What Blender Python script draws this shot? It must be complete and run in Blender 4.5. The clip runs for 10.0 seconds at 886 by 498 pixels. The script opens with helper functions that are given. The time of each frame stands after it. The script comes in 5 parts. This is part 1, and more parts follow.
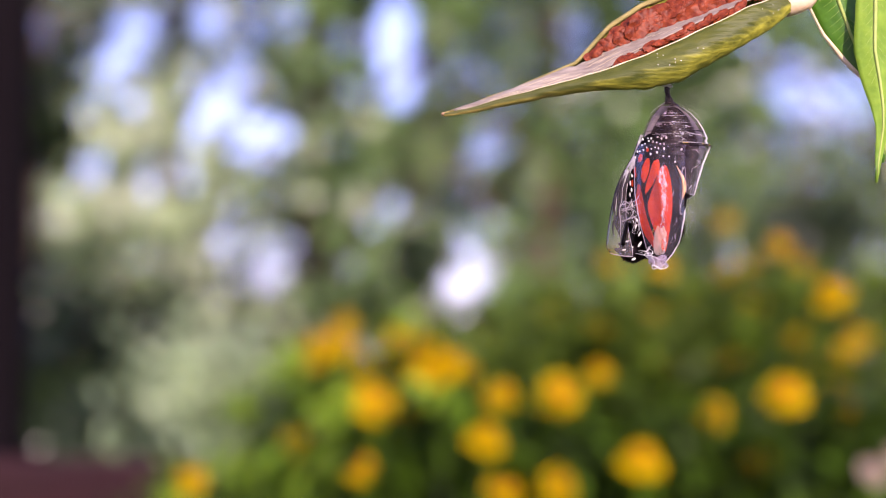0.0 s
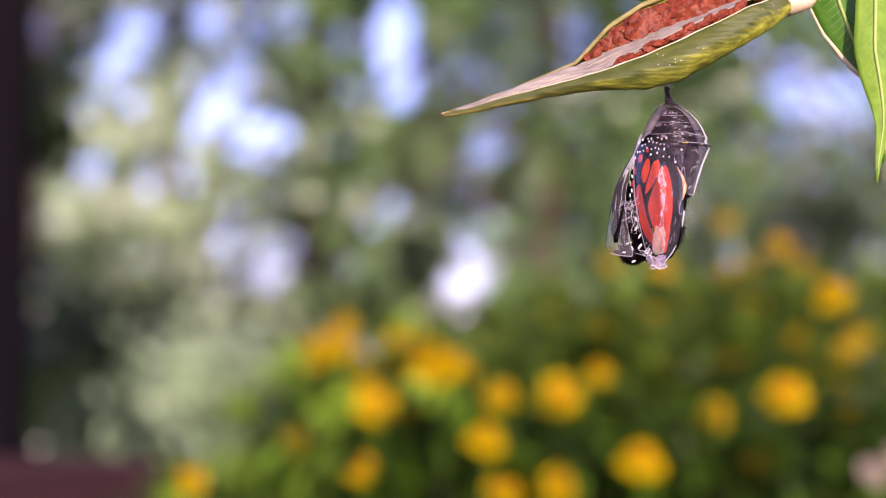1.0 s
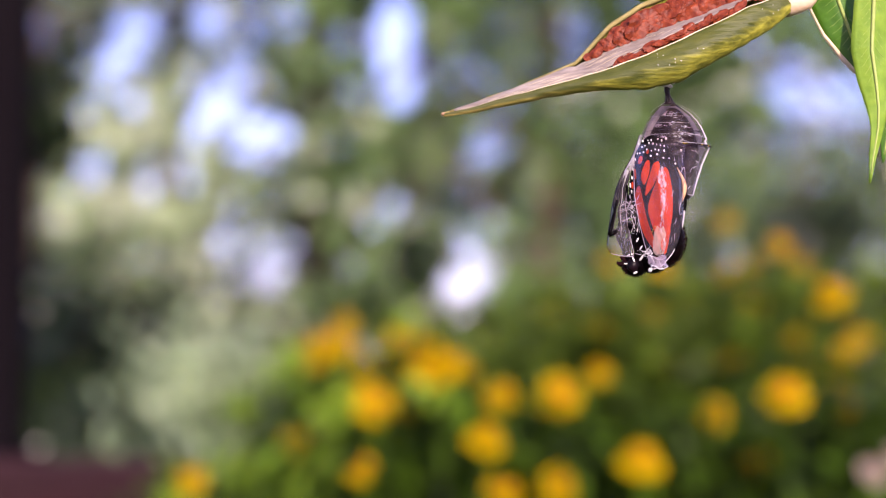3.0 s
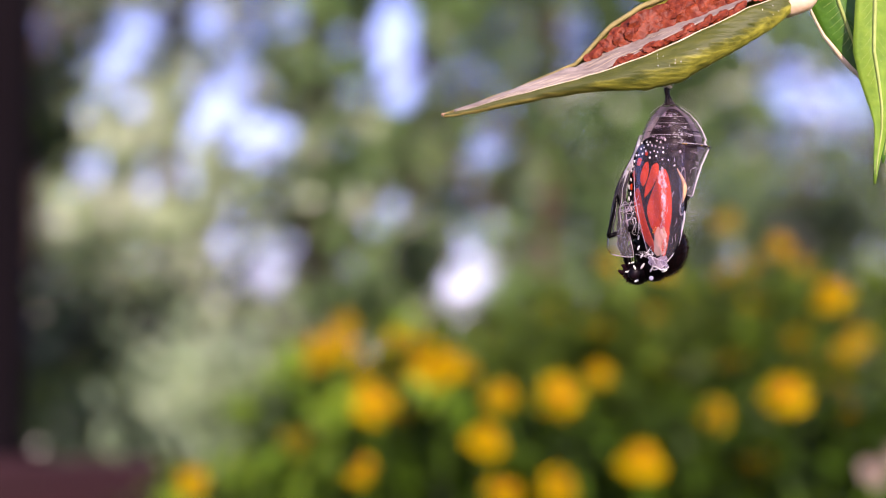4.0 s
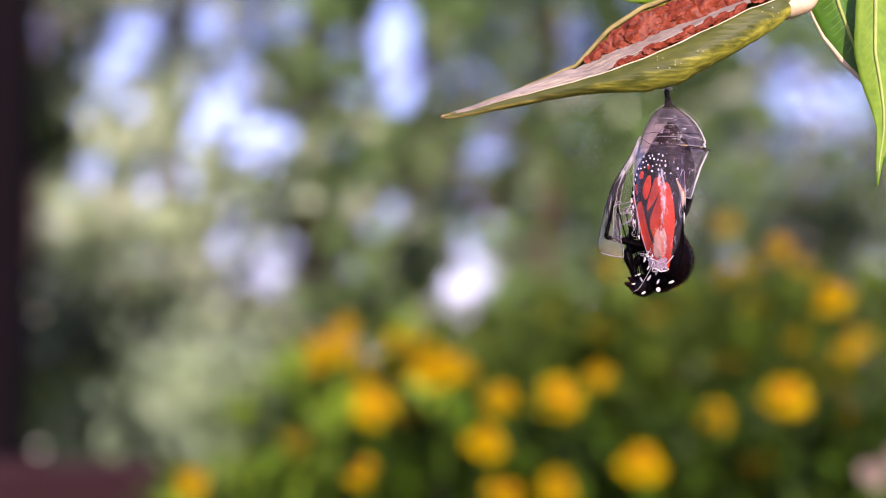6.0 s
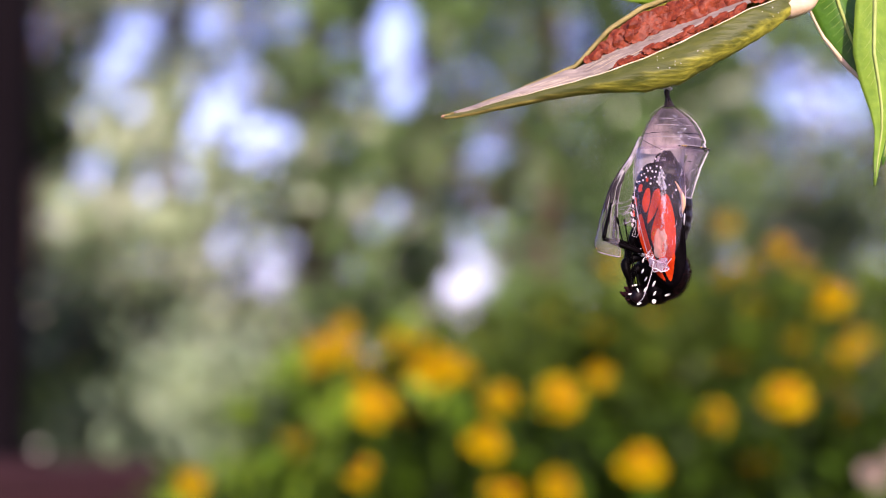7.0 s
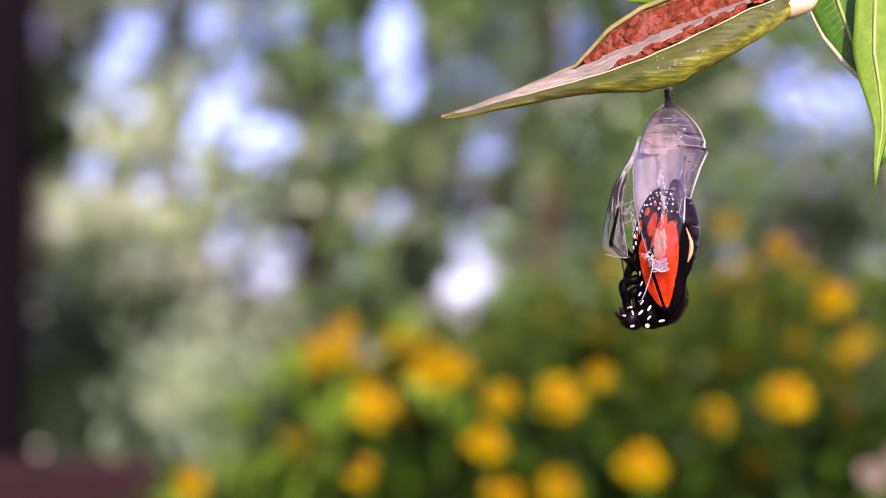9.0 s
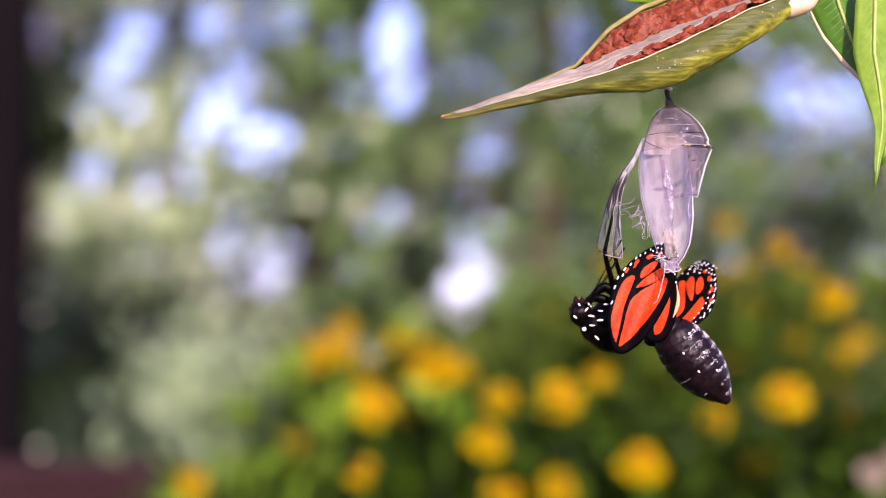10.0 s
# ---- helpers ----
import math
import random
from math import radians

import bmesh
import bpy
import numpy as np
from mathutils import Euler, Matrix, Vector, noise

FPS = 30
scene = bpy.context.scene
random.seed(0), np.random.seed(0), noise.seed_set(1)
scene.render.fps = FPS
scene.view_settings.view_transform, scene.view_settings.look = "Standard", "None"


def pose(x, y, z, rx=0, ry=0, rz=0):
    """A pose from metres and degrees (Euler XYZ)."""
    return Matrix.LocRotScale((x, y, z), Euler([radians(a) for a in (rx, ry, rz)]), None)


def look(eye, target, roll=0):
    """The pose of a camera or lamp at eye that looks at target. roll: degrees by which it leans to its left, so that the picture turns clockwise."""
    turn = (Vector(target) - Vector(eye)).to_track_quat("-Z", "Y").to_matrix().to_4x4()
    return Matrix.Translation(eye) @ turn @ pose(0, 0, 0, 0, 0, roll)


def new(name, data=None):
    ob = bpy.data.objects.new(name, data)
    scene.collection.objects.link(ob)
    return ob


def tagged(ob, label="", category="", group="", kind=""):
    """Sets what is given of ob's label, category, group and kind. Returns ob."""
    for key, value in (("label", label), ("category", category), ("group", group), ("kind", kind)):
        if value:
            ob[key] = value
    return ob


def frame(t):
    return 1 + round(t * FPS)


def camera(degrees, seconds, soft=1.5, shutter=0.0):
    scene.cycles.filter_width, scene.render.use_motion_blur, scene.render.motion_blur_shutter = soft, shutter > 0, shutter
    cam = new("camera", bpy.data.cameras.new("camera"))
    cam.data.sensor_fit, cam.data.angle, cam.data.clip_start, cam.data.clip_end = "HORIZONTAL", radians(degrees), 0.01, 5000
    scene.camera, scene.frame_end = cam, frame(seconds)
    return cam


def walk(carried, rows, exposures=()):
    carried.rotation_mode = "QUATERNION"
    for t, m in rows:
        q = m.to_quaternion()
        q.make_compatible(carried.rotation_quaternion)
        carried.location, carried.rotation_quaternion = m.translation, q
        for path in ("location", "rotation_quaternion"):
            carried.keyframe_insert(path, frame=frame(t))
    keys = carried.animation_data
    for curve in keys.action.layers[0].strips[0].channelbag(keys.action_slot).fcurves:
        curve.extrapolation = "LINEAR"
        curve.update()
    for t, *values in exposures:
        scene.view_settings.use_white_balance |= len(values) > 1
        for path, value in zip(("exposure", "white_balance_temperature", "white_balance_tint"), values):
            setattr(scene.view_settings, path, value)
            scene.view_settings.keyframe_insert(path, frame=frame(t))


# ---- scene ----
# ---- camera: a still close-up, nudged up by a tenth of a degree half way ----
cam = camera(32.0, 10.0, soft=1.1)
MIDDLE = Vector((0.0, 0.0, 1.25))
LEAN = 5.0
REACH = 0.27341
AHEAD = Vector((0.0, math.cos(radians(LEAN)), math.sin(radians(LEAN))))
EYE = MIDDLE - AHEAD * REACH
CAM = look(EYE, MIDDLE)
walk(cam, [(0.0, CAM), (3.7, CAM @ pose(0, 0, 0, 0.012)), (4.0, CAM @ pose(0, 0, 0, 0.03)),
           (4.4, CAM @ pose(0, 0, 0, 0.094)), (10.0, CAM @ pose(0, 0, 0, 0.1))],
     exposures=[(0.0, 1.40, 7050, 24.5), (2.7, 1.40, 7050, 24.5), (4.0, 1.34, 7050, 24.5), (8.5, 1.35, 7050, 24.5), (9.4, 1.44, 7050, 24.5), (10.0, 1.44, 7050, 24.5)])
cam.data.dof.use_dof = True
cam.data.dof.focus_distance = REACH - 0.002
cam.data.dof.aperture_fstop = 8.8
cam.data.dof.aperture_blades = 0

# ---- daylight ----
SUN_FROM = Vector((0.22, -0.84, 0.44)).normalized()
world = bpy.data.worlds.new("daylight")
scene.world = world
world.use_nodes = True
wt = world.node_tree
sky = wt.nodes.new("ShaderNodeTexSky")
sky.sky_type = "NISHITA"
sky.sun_disc = False
sky.sun_elevation = math.asin(SUN_FROM.z)
sky.sun_rotation = math.atan2(SUN_FROM.x, SUN_FROM.y)
sky.air_density, sky.dust_density, sky.ozone_density = 1.0, 0.5, 5.0
sky_tint = wt.nodes.new("ShaderNodeVectorMath")   # violet tint multiplied over the whole sky colour
sky_tint.operation = "MULTIPLY"
sky_tint.inputs[1].default_value = (1.23, 0.895, 1.11)
wt.links.new(sky.outputs[0], sky_tint.inputs[0])
wt.links.new(sky_tint.outputs[0], wt.nodes["Background"].inputs[0])
wt.nodes["Background"].inputs[1].default_value = 0.135
sun = new("sun", bpy.data.lights.new("sun", "SUN"))
sun.data.energy, sun.data.angle, sun.data.color = 2.7, radians(0.6), (1.0, 0.93, 0.84)
sun.matrix_basis = look(SUN_FROM * 30, (0, 0, 0))

# ---- materials ----
def mat(name, c1, c2=None, rough=0.6, grain=200.0, bump=0.15, through_light=0.0, spec=0.4, metal=0.0, vary=0.0,
        detail=6.0, big=None, sheen=0.0, coat=0.0, stretch=(1, 1, 1), sub=0.0, dry=None, edge=(0.40, 0.70), seam=None):
    """A grained surface: two colours mixed by fine and coarse noise; vary: lightness by island; through_light: translucency."""
    c2 = c2 or tuple(v * 0.7 for v in c1)
    m = bpy.data.materials.new(name)
    m.use_nodes = True
    t = m.node_tree
    n, l = t.nodes, t.links
    b = n["Principled BSDF"]
    co = n.new("ShaderNodeTexCoord")
    mp = n.new("ShaderNodeMapping")
    mp.inputs["Scale"].default_value = stretch
    l.new(co.outputs["Object"], mp.inputs[0])
    fine = n.new("ShaderNodeTexNoise")
    fine.inputs["Scale"].default_value, fine.inputs["Detail"].default_value = grain, detail
    wide = n.new("ShaderNodeTexNoise")
    wide.inputs["Scale"].default_value, wide.inputs["Detail"].default_value = big or grain / 7, 3
    l.new(mp.outputs[0], fine.inputs[0])
    l.new(mp.outputs[0], wide.inputs[0])
    add = n.new("ShaderNodeMath")
    add.operation = "MULTIPLY_ADD"
    l.new(fine.outputs["Fac"], add.inputs[0])
    add.inputs[1].default_value = 0.6
    half = n.new("ShaderNodeMath")
    half.operation = "MULTIPLY"
    half.inputs[1].default_value = 0.5
    l.new(wide.outputs["Fac"], half.inputs[0])
    l.new(half.outputs[0], add.inputs[2])
    ramp = n.new("ShaderNodeValToRGB")
    ramp.color_ramp.elements[0].position, ramp.color_ramp.elements[1].position = edge
    ramp.color_ramp.elements[0].color, ramp.color_ramp.elements[1].color = (*c2, 1), (*c1, 1)
    l.new(add.outputs[0], ramp.inputs[0])
    colour = ramp.outputs[0]
    if dry:
        # withered towards the thing's own tip, along x
        sep = n.new("ShaderNodeSeparateXYZ")
        l.new(co.outputs["Object"], sep.inputs[0])
        fade = n.new("ShaderNodeMapRange")
        fade.inputs["From Min"].default_value, fade.inputs["From Max"].default_value = 0.006, 0.030
        fade.inputs["To Min"].default_value, fade.inputs["To Max"].default_value = 0.7, 0.0
        l.new(sep.outputs[0], fade.inputs[0])
        mixed = n.new("ShaderNodeMix")
        mixed.data_type = "RGBA"
        l.new(fade.outputs[0], mixed.inputs[0])
        l.new(colour, mixed.inputs[6])
        mixed.inputs[7].default_value = (*dry, 1)
        colour = mixed.outputs[2]
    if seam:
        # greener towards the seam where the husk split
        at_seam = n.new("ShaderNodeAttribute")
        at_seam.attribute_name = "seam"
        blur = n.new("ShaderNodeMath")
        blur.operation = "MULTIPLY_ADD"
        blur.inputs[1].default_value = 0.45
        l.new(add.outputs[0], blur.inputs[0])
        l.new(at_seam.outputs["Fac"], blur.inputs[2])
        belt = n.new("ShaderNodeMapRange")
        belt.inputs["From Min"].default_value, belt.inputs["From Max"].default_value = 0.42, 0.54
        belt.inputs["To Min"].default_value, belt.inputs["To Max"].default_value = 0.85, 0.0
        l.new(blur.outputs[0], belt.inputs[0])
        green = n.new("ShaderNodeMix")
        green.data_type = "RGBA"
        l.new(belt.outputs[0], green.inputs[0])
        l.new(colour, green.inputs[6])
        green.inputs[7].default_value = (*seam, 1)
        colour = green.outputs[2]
    if vary:
        geo = n.new("ShaderNodeNewGeometry")
        rng = n.new("ShaderNodeMapRange")
        rng.inputs["To Min"].default_value, rng.inputs["To Max"].default_value = 1 - vary, 1 + vary
        l.new(geo.outputs["Random Per Island"], rng.inputs[0])
        mul = n.new("ShaderNodeVectorMath")
        mul.operation = "MULTIPLY"
        l.new(colour, mul.inputs[0])
        l.new(rng.outputs[0], mul.inputs[1])
        colour = mul.outputs[0]
    l.new(colour, b.inputs["Base Color"])
    b.inputs["Roughness"].default_value = rough
    b.inputs["Specular IOR Level"].default_value = spec
    b.inputs["Metallic"].default_value = metal
    b.inputs["Sheen Weight"].default_value = sheen
    b.inputs["Coat Weight"].default_value = coat
    b.inputs["Coat Roughness"].default_value = 0.12
    if sub:
        b.inputs["Subsurface Weight"].default_value = sub
        b.inputs["Subsurface Radius"].default_value = (1, 0.5, 0.3)
        b.inputs["Subsurface Scale"].default_value = 0.0015
    if bump:
        bp = n.new("ShaderNodeBump")
        bp.inputs["Strength"].default_value = bump
        bp.inputs["Distance"].default_value = 0.4 / grain
        l.new(fine.outputs["Fac"], bp.inputs["Height"])
        l.new(bp.outputs[0], b.inputs["Normal"])
    if through_light:
        tr = n.new("ShaderNodeBsdfTranslucent")
        l.new(colour, tr.inputs[0])
        mx = n.new("ShaderNodeMixShader")
        mx.inputs[0].default_value = through_light
        l.new(b.outputs[0], mx.inputs[1])
        l.new(tr.outputs[0], mx.inputs[2])
        l.new(mx.outputs[0], n["Material Output"].inputs[0])
    return m


def thin_skin(name, tint, clear, milk, rough=0.22, streak=500.0, amount=0.35, gloss=0.4):
    """A thin skin: part clear, part milky, with a wet gloss; the milkiness is streaked by noise."""
    m = bpy.data.materials.new(name)
    m.use_nodes = True
    t = m.node_tree
    n, l = t.nodes, t.links
    n.remove(n["Principled BSDF"])
    co = n.new("ShaderNodeTexCoord")
    mp = n.new("ShaderNodeMapping")
    mp.inputs["Scale"].default_value = (1, 1, 0.35)
    l.new(co.outputs["Object"], mp.inputs[0])
    nz = n.new("ShaderNodeTexNoise")
    nz.inputs["Scale"].default_value, nz.inputs["Detail"].default_value = streak, 5
    l.new(mp.outputs[0], nz.inputs[0])
    tr = n.new("ShaderNodeBsdfTransparent")
    tr.inputs[0].default_value = (*clear, 1)
    df = n.new("ShaderNodeBsdfDiffuse")
    df.inputs[0].default_value = (*tint, 1)
    tl = n.new("ShaderNodeBsdfTranslucent")
    tl.inputs[0].default_value = (*tint, 1)
    gl = n.new("ShaderNodeBsdfGlossy")
    gl.inputs["Roughness"].default_value = rough
    gl.inputs[0].default_value = (0.95, 0.93, 1.0, 1)
    body = n.new("ShaderNodeMixShader")
    body.inputs[0].default_value = 0.45
    l.new(df.outputs[0], body.inputs[1])
    l.new(tl.outputs[0], body.inputs[2])
    rng = n.new("ShaderNodeMapRange")
    rng.inputs["From Min"].default_value, rng.inputs["From Max"].default_value = 0.35, 0.7
    rng.inputs["To Min"].default_value, rng.inputs["To Max"].default_value = milk * (1 - amount), milk * (1 + amount)
    l.new(nz.outputs["Fac"], rng.inputs[0])
    a = n.new("ShaderNodeMixShader")
    l.new(rng.outputs[0], a.inputs[0])
    l.new(tr.outputs[0], a.inputs[1])
    l.new(body.outputs[0], a.inputs[2])
    fr = n.new("ShaderNodeFresnel")
    fr.inputs[0].default_value = 1.28
    bp = n.new("ShaderNodeBump")
    bp.inputs["Strength"].default_value, bp.inputs["Distance"].default_value = 0.6, 0.0006
    l.new(nz.outputs["Fac"], bp.inputs["Height"])
    l.new(bp.outputs[0], gl.inputs["Normal"])
    g = n.new("ShaderNodeMixShader")
    weak = n.new("ShaderNodeMath")
    weak.operation = "MULTIPLY"
    weak.inputs[1].default_value = gloss
    l.new(fr.outputs[0], weak.inputs[0])
    l.new(weak.outputs[0], g.inputs[0])
    l.new(a.outputs[0], g.inputs[1])
    l.new(gl.outputs[0], g.inputs[2])
    l.new(g.outputs[0], n["Material Output"].inputs[0])
    return m


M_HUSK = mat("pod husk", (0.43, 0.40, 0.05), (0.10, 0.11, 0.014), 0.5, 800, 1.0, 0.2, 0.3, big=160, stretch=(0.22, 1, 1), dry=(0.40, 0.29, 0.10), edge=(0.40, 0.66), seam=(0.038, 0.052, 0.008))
M_DRY = mat("dry pod edge", (0.38, 0.30, 0.11), (0.20, 0.16, 0.05), 0.65, 900, 0.4, 0.1, 0.2, stretch=(0.3, 1, 1))
M_RIM = mat("pod rim", (0.72, 0.62, 0.42), (0.55, 0.42, 0.25), 0.6, 900, 0.2, 0.1)
M_LINING = mat("pod lining", (0.38, 0.31, 0.25), (0.19, 0.145, 0.115), 0.42, 1500, 0.8, 0.15, stretch=(0.10, 1, 1), big=300)
# darker olive that carries the shade inside the pod
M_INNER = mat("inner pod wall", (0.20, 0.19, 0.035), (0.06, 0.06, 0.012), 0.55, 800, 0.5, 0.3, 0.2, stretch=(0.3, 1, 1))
M_SEED = mat("milkweed seed", (0.25, 0.042, 0.011), (0.07, 0.009, 0.004), 0.5, 800, 0.55, 0.0, 0.22, big=260)
M_LEAF = mat("milkweed leaf", (0.27, 0.43, 0.04), (0.15, 0.29, 0.022), 0.42, 500, 0.25, 0.30, 0.4, big=60)
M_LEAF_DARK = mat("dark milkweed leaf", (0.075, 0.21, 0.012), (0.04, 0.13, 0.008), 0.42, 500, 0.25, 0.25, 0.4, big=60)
M_VEIN = mat("leaf vein", (0.48, 0.56, 0.16), (0.36, 0.44, 0.10), 0.5, 800, 0.1, 0.2)
M_STALK = mat("pod stalk", (0.72, 0.56, 0.38), (0.60, 0.42, 0.26), 0.55, 700, 0.2, 0.1)
M_STEM = mat("milkweed stem", (0.42, 0.22, 0.14), (0.28, 0.2, 0.08), 0.55, 500, 0.2)
M_DROP = mat("latex", (0.85, 0.85, 0.78), (0.8, 0.78, 0.7), 0.3, 900, 0.0)
M_SHELL = thin_skin("chrysalis skin", (0.66, 0.52, 0.52), (0.84, 0.75, 0.80), 0.035, gloss=0.20, rough=0.14)
M_CASE = thin_skin("wing case skin", (0.58, 0.50, 0.64), (0.95, 0.90, 0.96), 0.085, gloss=0.08, rough=0.14)
M_DORSAL = thin_skin("dorsal skin", (0.58, 0.48, 0.54), (0.84, 0.75, 0.83), 0.12, rough=0.16, gloss=0.3, streak=900.0, amount=0.6)
# crinkled film, whitened so that highlights are partly in its colour
M_CRINKLE = thin_skin("crinkled skin", (0.78, 0.74, 0.82), (0.92, 0.88, 0.93), 0.34, rough=0.2, gloss=0.6, streak=1500.0, amount=0.7)
M_FLAP = thin_skin("flap skin", (0.68, 0.62, 0.68), (0.92, 0.86, 0.90), 0.13, rough=0.4, gloss=0.10, streak=900.0, amount=0.5)
M_TIP = thin_skin("crumpled tip skin", (0.66, 0.58, 0.66), (0.9, 0.84, 0.9), 0.42, rough=0.25, gloss=0.35, streak=900.0, amount=0.6)
M_MILK = thin_skin("milky band skin", (0.74, 0.68, 0.70), (0.9, 0.86, 0.88), 0.55, rough=0.35, gloss=0.15, streak=1100.0, amount=0.6)
M_PEACH = thin_skin("pale patch skin", (0.80, 0.66, 0.58), (0.95, 0.88, 0.86), 0.42, rough=0.3, gloss=0.2, streak=700.0, amount=0.5)
M_BACK = thin_skin("milky back skin", (0.52, 0.50, 0.48), (0.8, 0.76, 0.77), 0.88, gloss=0.2)
M_BACK_TOP = thin_skin("milky upper back skin", (0.68, 0.62, 0.56), (0.8, 0.75, 0.75), 0.9, gloss=0.2)
M_RIDGE = thin_skin("skin ridge", (0.82, 0.74, 0.78), (0.8, 0.74, 0.8), 0.5)
M_EDGE = mat("skin edge", (0.02, 0.012, 0.015), (0.008, 0.005, 0.007), 0.4, 900, 0.1, 0, 0.2)
M_SILK = mat("silk", (0.85, 0.80, 0.80), (0.7, 0.65, 0.66), 0.4, 900, 0.0, 0.4)
M_BLACK = mat("black cuticle", (0.0020, 0.0012, 0.0015), (0.0008, 0.0005, 0.0007), 0.4, 900, 0.4, 0, 0.05)
M_FUR = mat("thorax fur", (0.030, 0.010, 0.012), (0.006, 0.002, 0.003), 0.8, 900, 0.3, 0, 0.02, sheen=0.0, vary=0.5)
M_SPOT = mat("white scales", (0.85, 0.82, 0.76), (0.75, 0.70, 0.66), 0.6, 900, 0.2)
M_WING = mat("black wing scales", (0.0020, 0.0010, 0.0016), (0.001, 0.0005, 0.001), 0.6, 1500, 0.3, 0, 0.03)
M_ORANGE = mat("orange wing scales", (0.60, 0.052, 0.003), (0.42, 0.018, 0.002), 0.5, 1500, 0.4, 0.12, 0.15, big=220)
M_CREAM = mat("cream wing edge", (0.72, 0.44, 0.24), (0.6, 0.32, 0.16), 0.6, 1200, 0.2, 0.1)
M_ABDO = mat("abdomen cuticle", (0.013, 0.0048, 0.0075), (0.002, 0.0008, 0.0014), 0.38, 900, 0.6, 0, 0.14, big=300)
M_DUST = mat("worn pale scales", (0.50, 0.45, 0.50), (0.10, 0.08, 0.10), 0.55, 1400, 0.6, big=500, vary=0.4)
M_GOLD = mat("gold bead", (0.9, 0.62, 0.12), (0.8, 0.5, 0.08), 0.2, 900, 0.0, metal=1.0)
M_PETAL = mat("marigold petal", (0.57, 0.40, 0.003), (0.44, 0.265, 0.002), 0.7, 300, 0.2, 0.25, 0.02, vary=0.12)
M_PETAL_RED = mat("marigold heart", (0.50, 0.11, 0.01), (0.36, 0.06, 0.008), 0.6, 400, 0.3)
# near-black second colour paints the bush's dark interior between the leaves
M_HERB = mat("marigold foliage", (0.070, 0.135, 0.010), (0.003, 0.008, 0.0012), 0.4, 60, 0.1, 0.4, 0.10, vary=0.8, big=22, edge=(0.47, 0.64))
# lit copy of the same foliage: stronger light on far plants, as colour
M_HERB_LIT = mat("lit marigold foliage", (0.125, 0.190, 0.020), (0.012, 0.026, 0.004), 0.4, 60, 0.1, 0.4, 0.10, vary=0.6, big=22, edge=(0.45, 0.64))
# crown leaves: noise mixes in near-black, painting shade between leaf clumps
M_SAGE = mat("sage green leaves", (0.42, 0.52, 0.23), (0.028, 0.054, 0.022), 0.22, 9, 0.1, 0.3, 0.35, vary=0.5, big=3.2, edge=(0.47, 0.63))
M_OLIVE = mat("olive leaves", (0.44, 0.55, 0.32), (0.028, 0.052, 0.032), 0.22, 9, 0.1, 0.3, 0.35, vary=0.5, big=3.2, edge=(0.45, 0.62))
# shade of the deep wood and shrubs, put into a dark leaf colour
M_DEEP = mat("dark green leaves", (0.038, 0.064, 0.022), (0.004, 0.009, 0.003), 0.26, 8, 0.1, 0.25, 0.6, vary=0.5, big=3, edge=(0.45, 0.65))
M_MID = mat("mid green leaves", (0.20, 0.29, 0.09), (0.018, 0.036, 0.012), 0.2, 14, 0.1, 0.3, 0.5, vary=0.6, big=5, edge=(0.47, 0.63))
# paled leaf colour: the sunlight on the small tree is painted in
M_PALE = mat("pale leaves painted sunlit", (0.54, 0.63, 0.36), (0.24, 0.34, 0.15), 0.25, 40, 0.1, 0.35, 0.5, vary=0.5)
M_SILVER = mat("silver leaves", (0.44, 0.55, 0.31), (0.07, 0.12, 0.05), 0.5, 20, 0.1, 0.25, 0.4, vary=0.3)
# near-white leaf colour that paints sun glints onto the crowns
M_PAINTED_GLINT = mat("leaves with painted sun glints", (0.80, 0.84, 0.66), (0.62, 0.68, 0.44), 0.25, 40, 0.1, 0.3, 0.5, vary=0.3)
# sunlight on the marigold foliage, put into a bright leaf colour
M_HERB_SUN = mat("yellow-green leaves painted sunlit", (0.34, 0.50, 0.04), (0.18, 0.32, 0.02), 0.3, 80, 0.1, 0.35, 0.4, vary=0.3)
# dark second colour again paints shade between clumps
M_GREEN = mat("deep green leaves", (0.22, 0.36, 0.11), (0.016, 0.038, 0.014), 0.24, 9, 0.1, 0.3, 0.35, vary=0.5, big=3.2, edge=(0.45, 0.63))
M_BARK = mat("bark", (0.14, 0.085, 0.065), (0.05, 0.03, 0.025), 0.85, 14, 0.8, stretch=(1, 1, 0.2))
M_RED_BARK = mat("reddish bark", (0.13, 0.055, 0.04), (0.06, 0.025, 0.02), 0.85, 14, 0.8, stretch=(1, 1, 0.2))
M_POST = mat("dark post wood", (0.006, 0.004, 0.005), (0.003, 0.002, 0.0025), 0.85, 30, 0.4, 0, 0.05, stretch=(1, 1, 0.1))
# rail wood in two tones: lit top board, shade painted into the rest
M_RAIL_LIT = mat("weathered red wood painted lit", (0.040, 0.014, 0.017), (0.016, 0.005, 0.007), 0.6, 40, 0.3, spec=0.12, stretch=(0.1, 1, 1))
M_RAIL_SHADE = mat("red-stained wood painted shaded", (0.030, 0.004, 0.006), (0.012, 0.002, 0.0025), 0.5, 40, 0.3, spec=0.2, stretch=(0.1, 1, 1))
M_PINK = mat("pale pink petals", (0.46, 0.36, 0.28), (0.36, 0.26, 0.20), 0.6, 200, 0.1, 0.3, vary=0.15)
M_GROUND = mat("grass ground", (0.06, 0.085, 0.02), (0.035, 0.045, 0.014), 0.9, 8, 0.6, big=0.6)

# ---- building helpers ----
SUB = pose(MIDDLE.x, MIDDLE.y, MIDDLE.z, LEAN)   # frame of the close-up, leaning with the branch; its parts are in millimetres
MM = 0.001


def rot_y(a):
    return Matrix.Rotation(radians(a), 4, "Y")


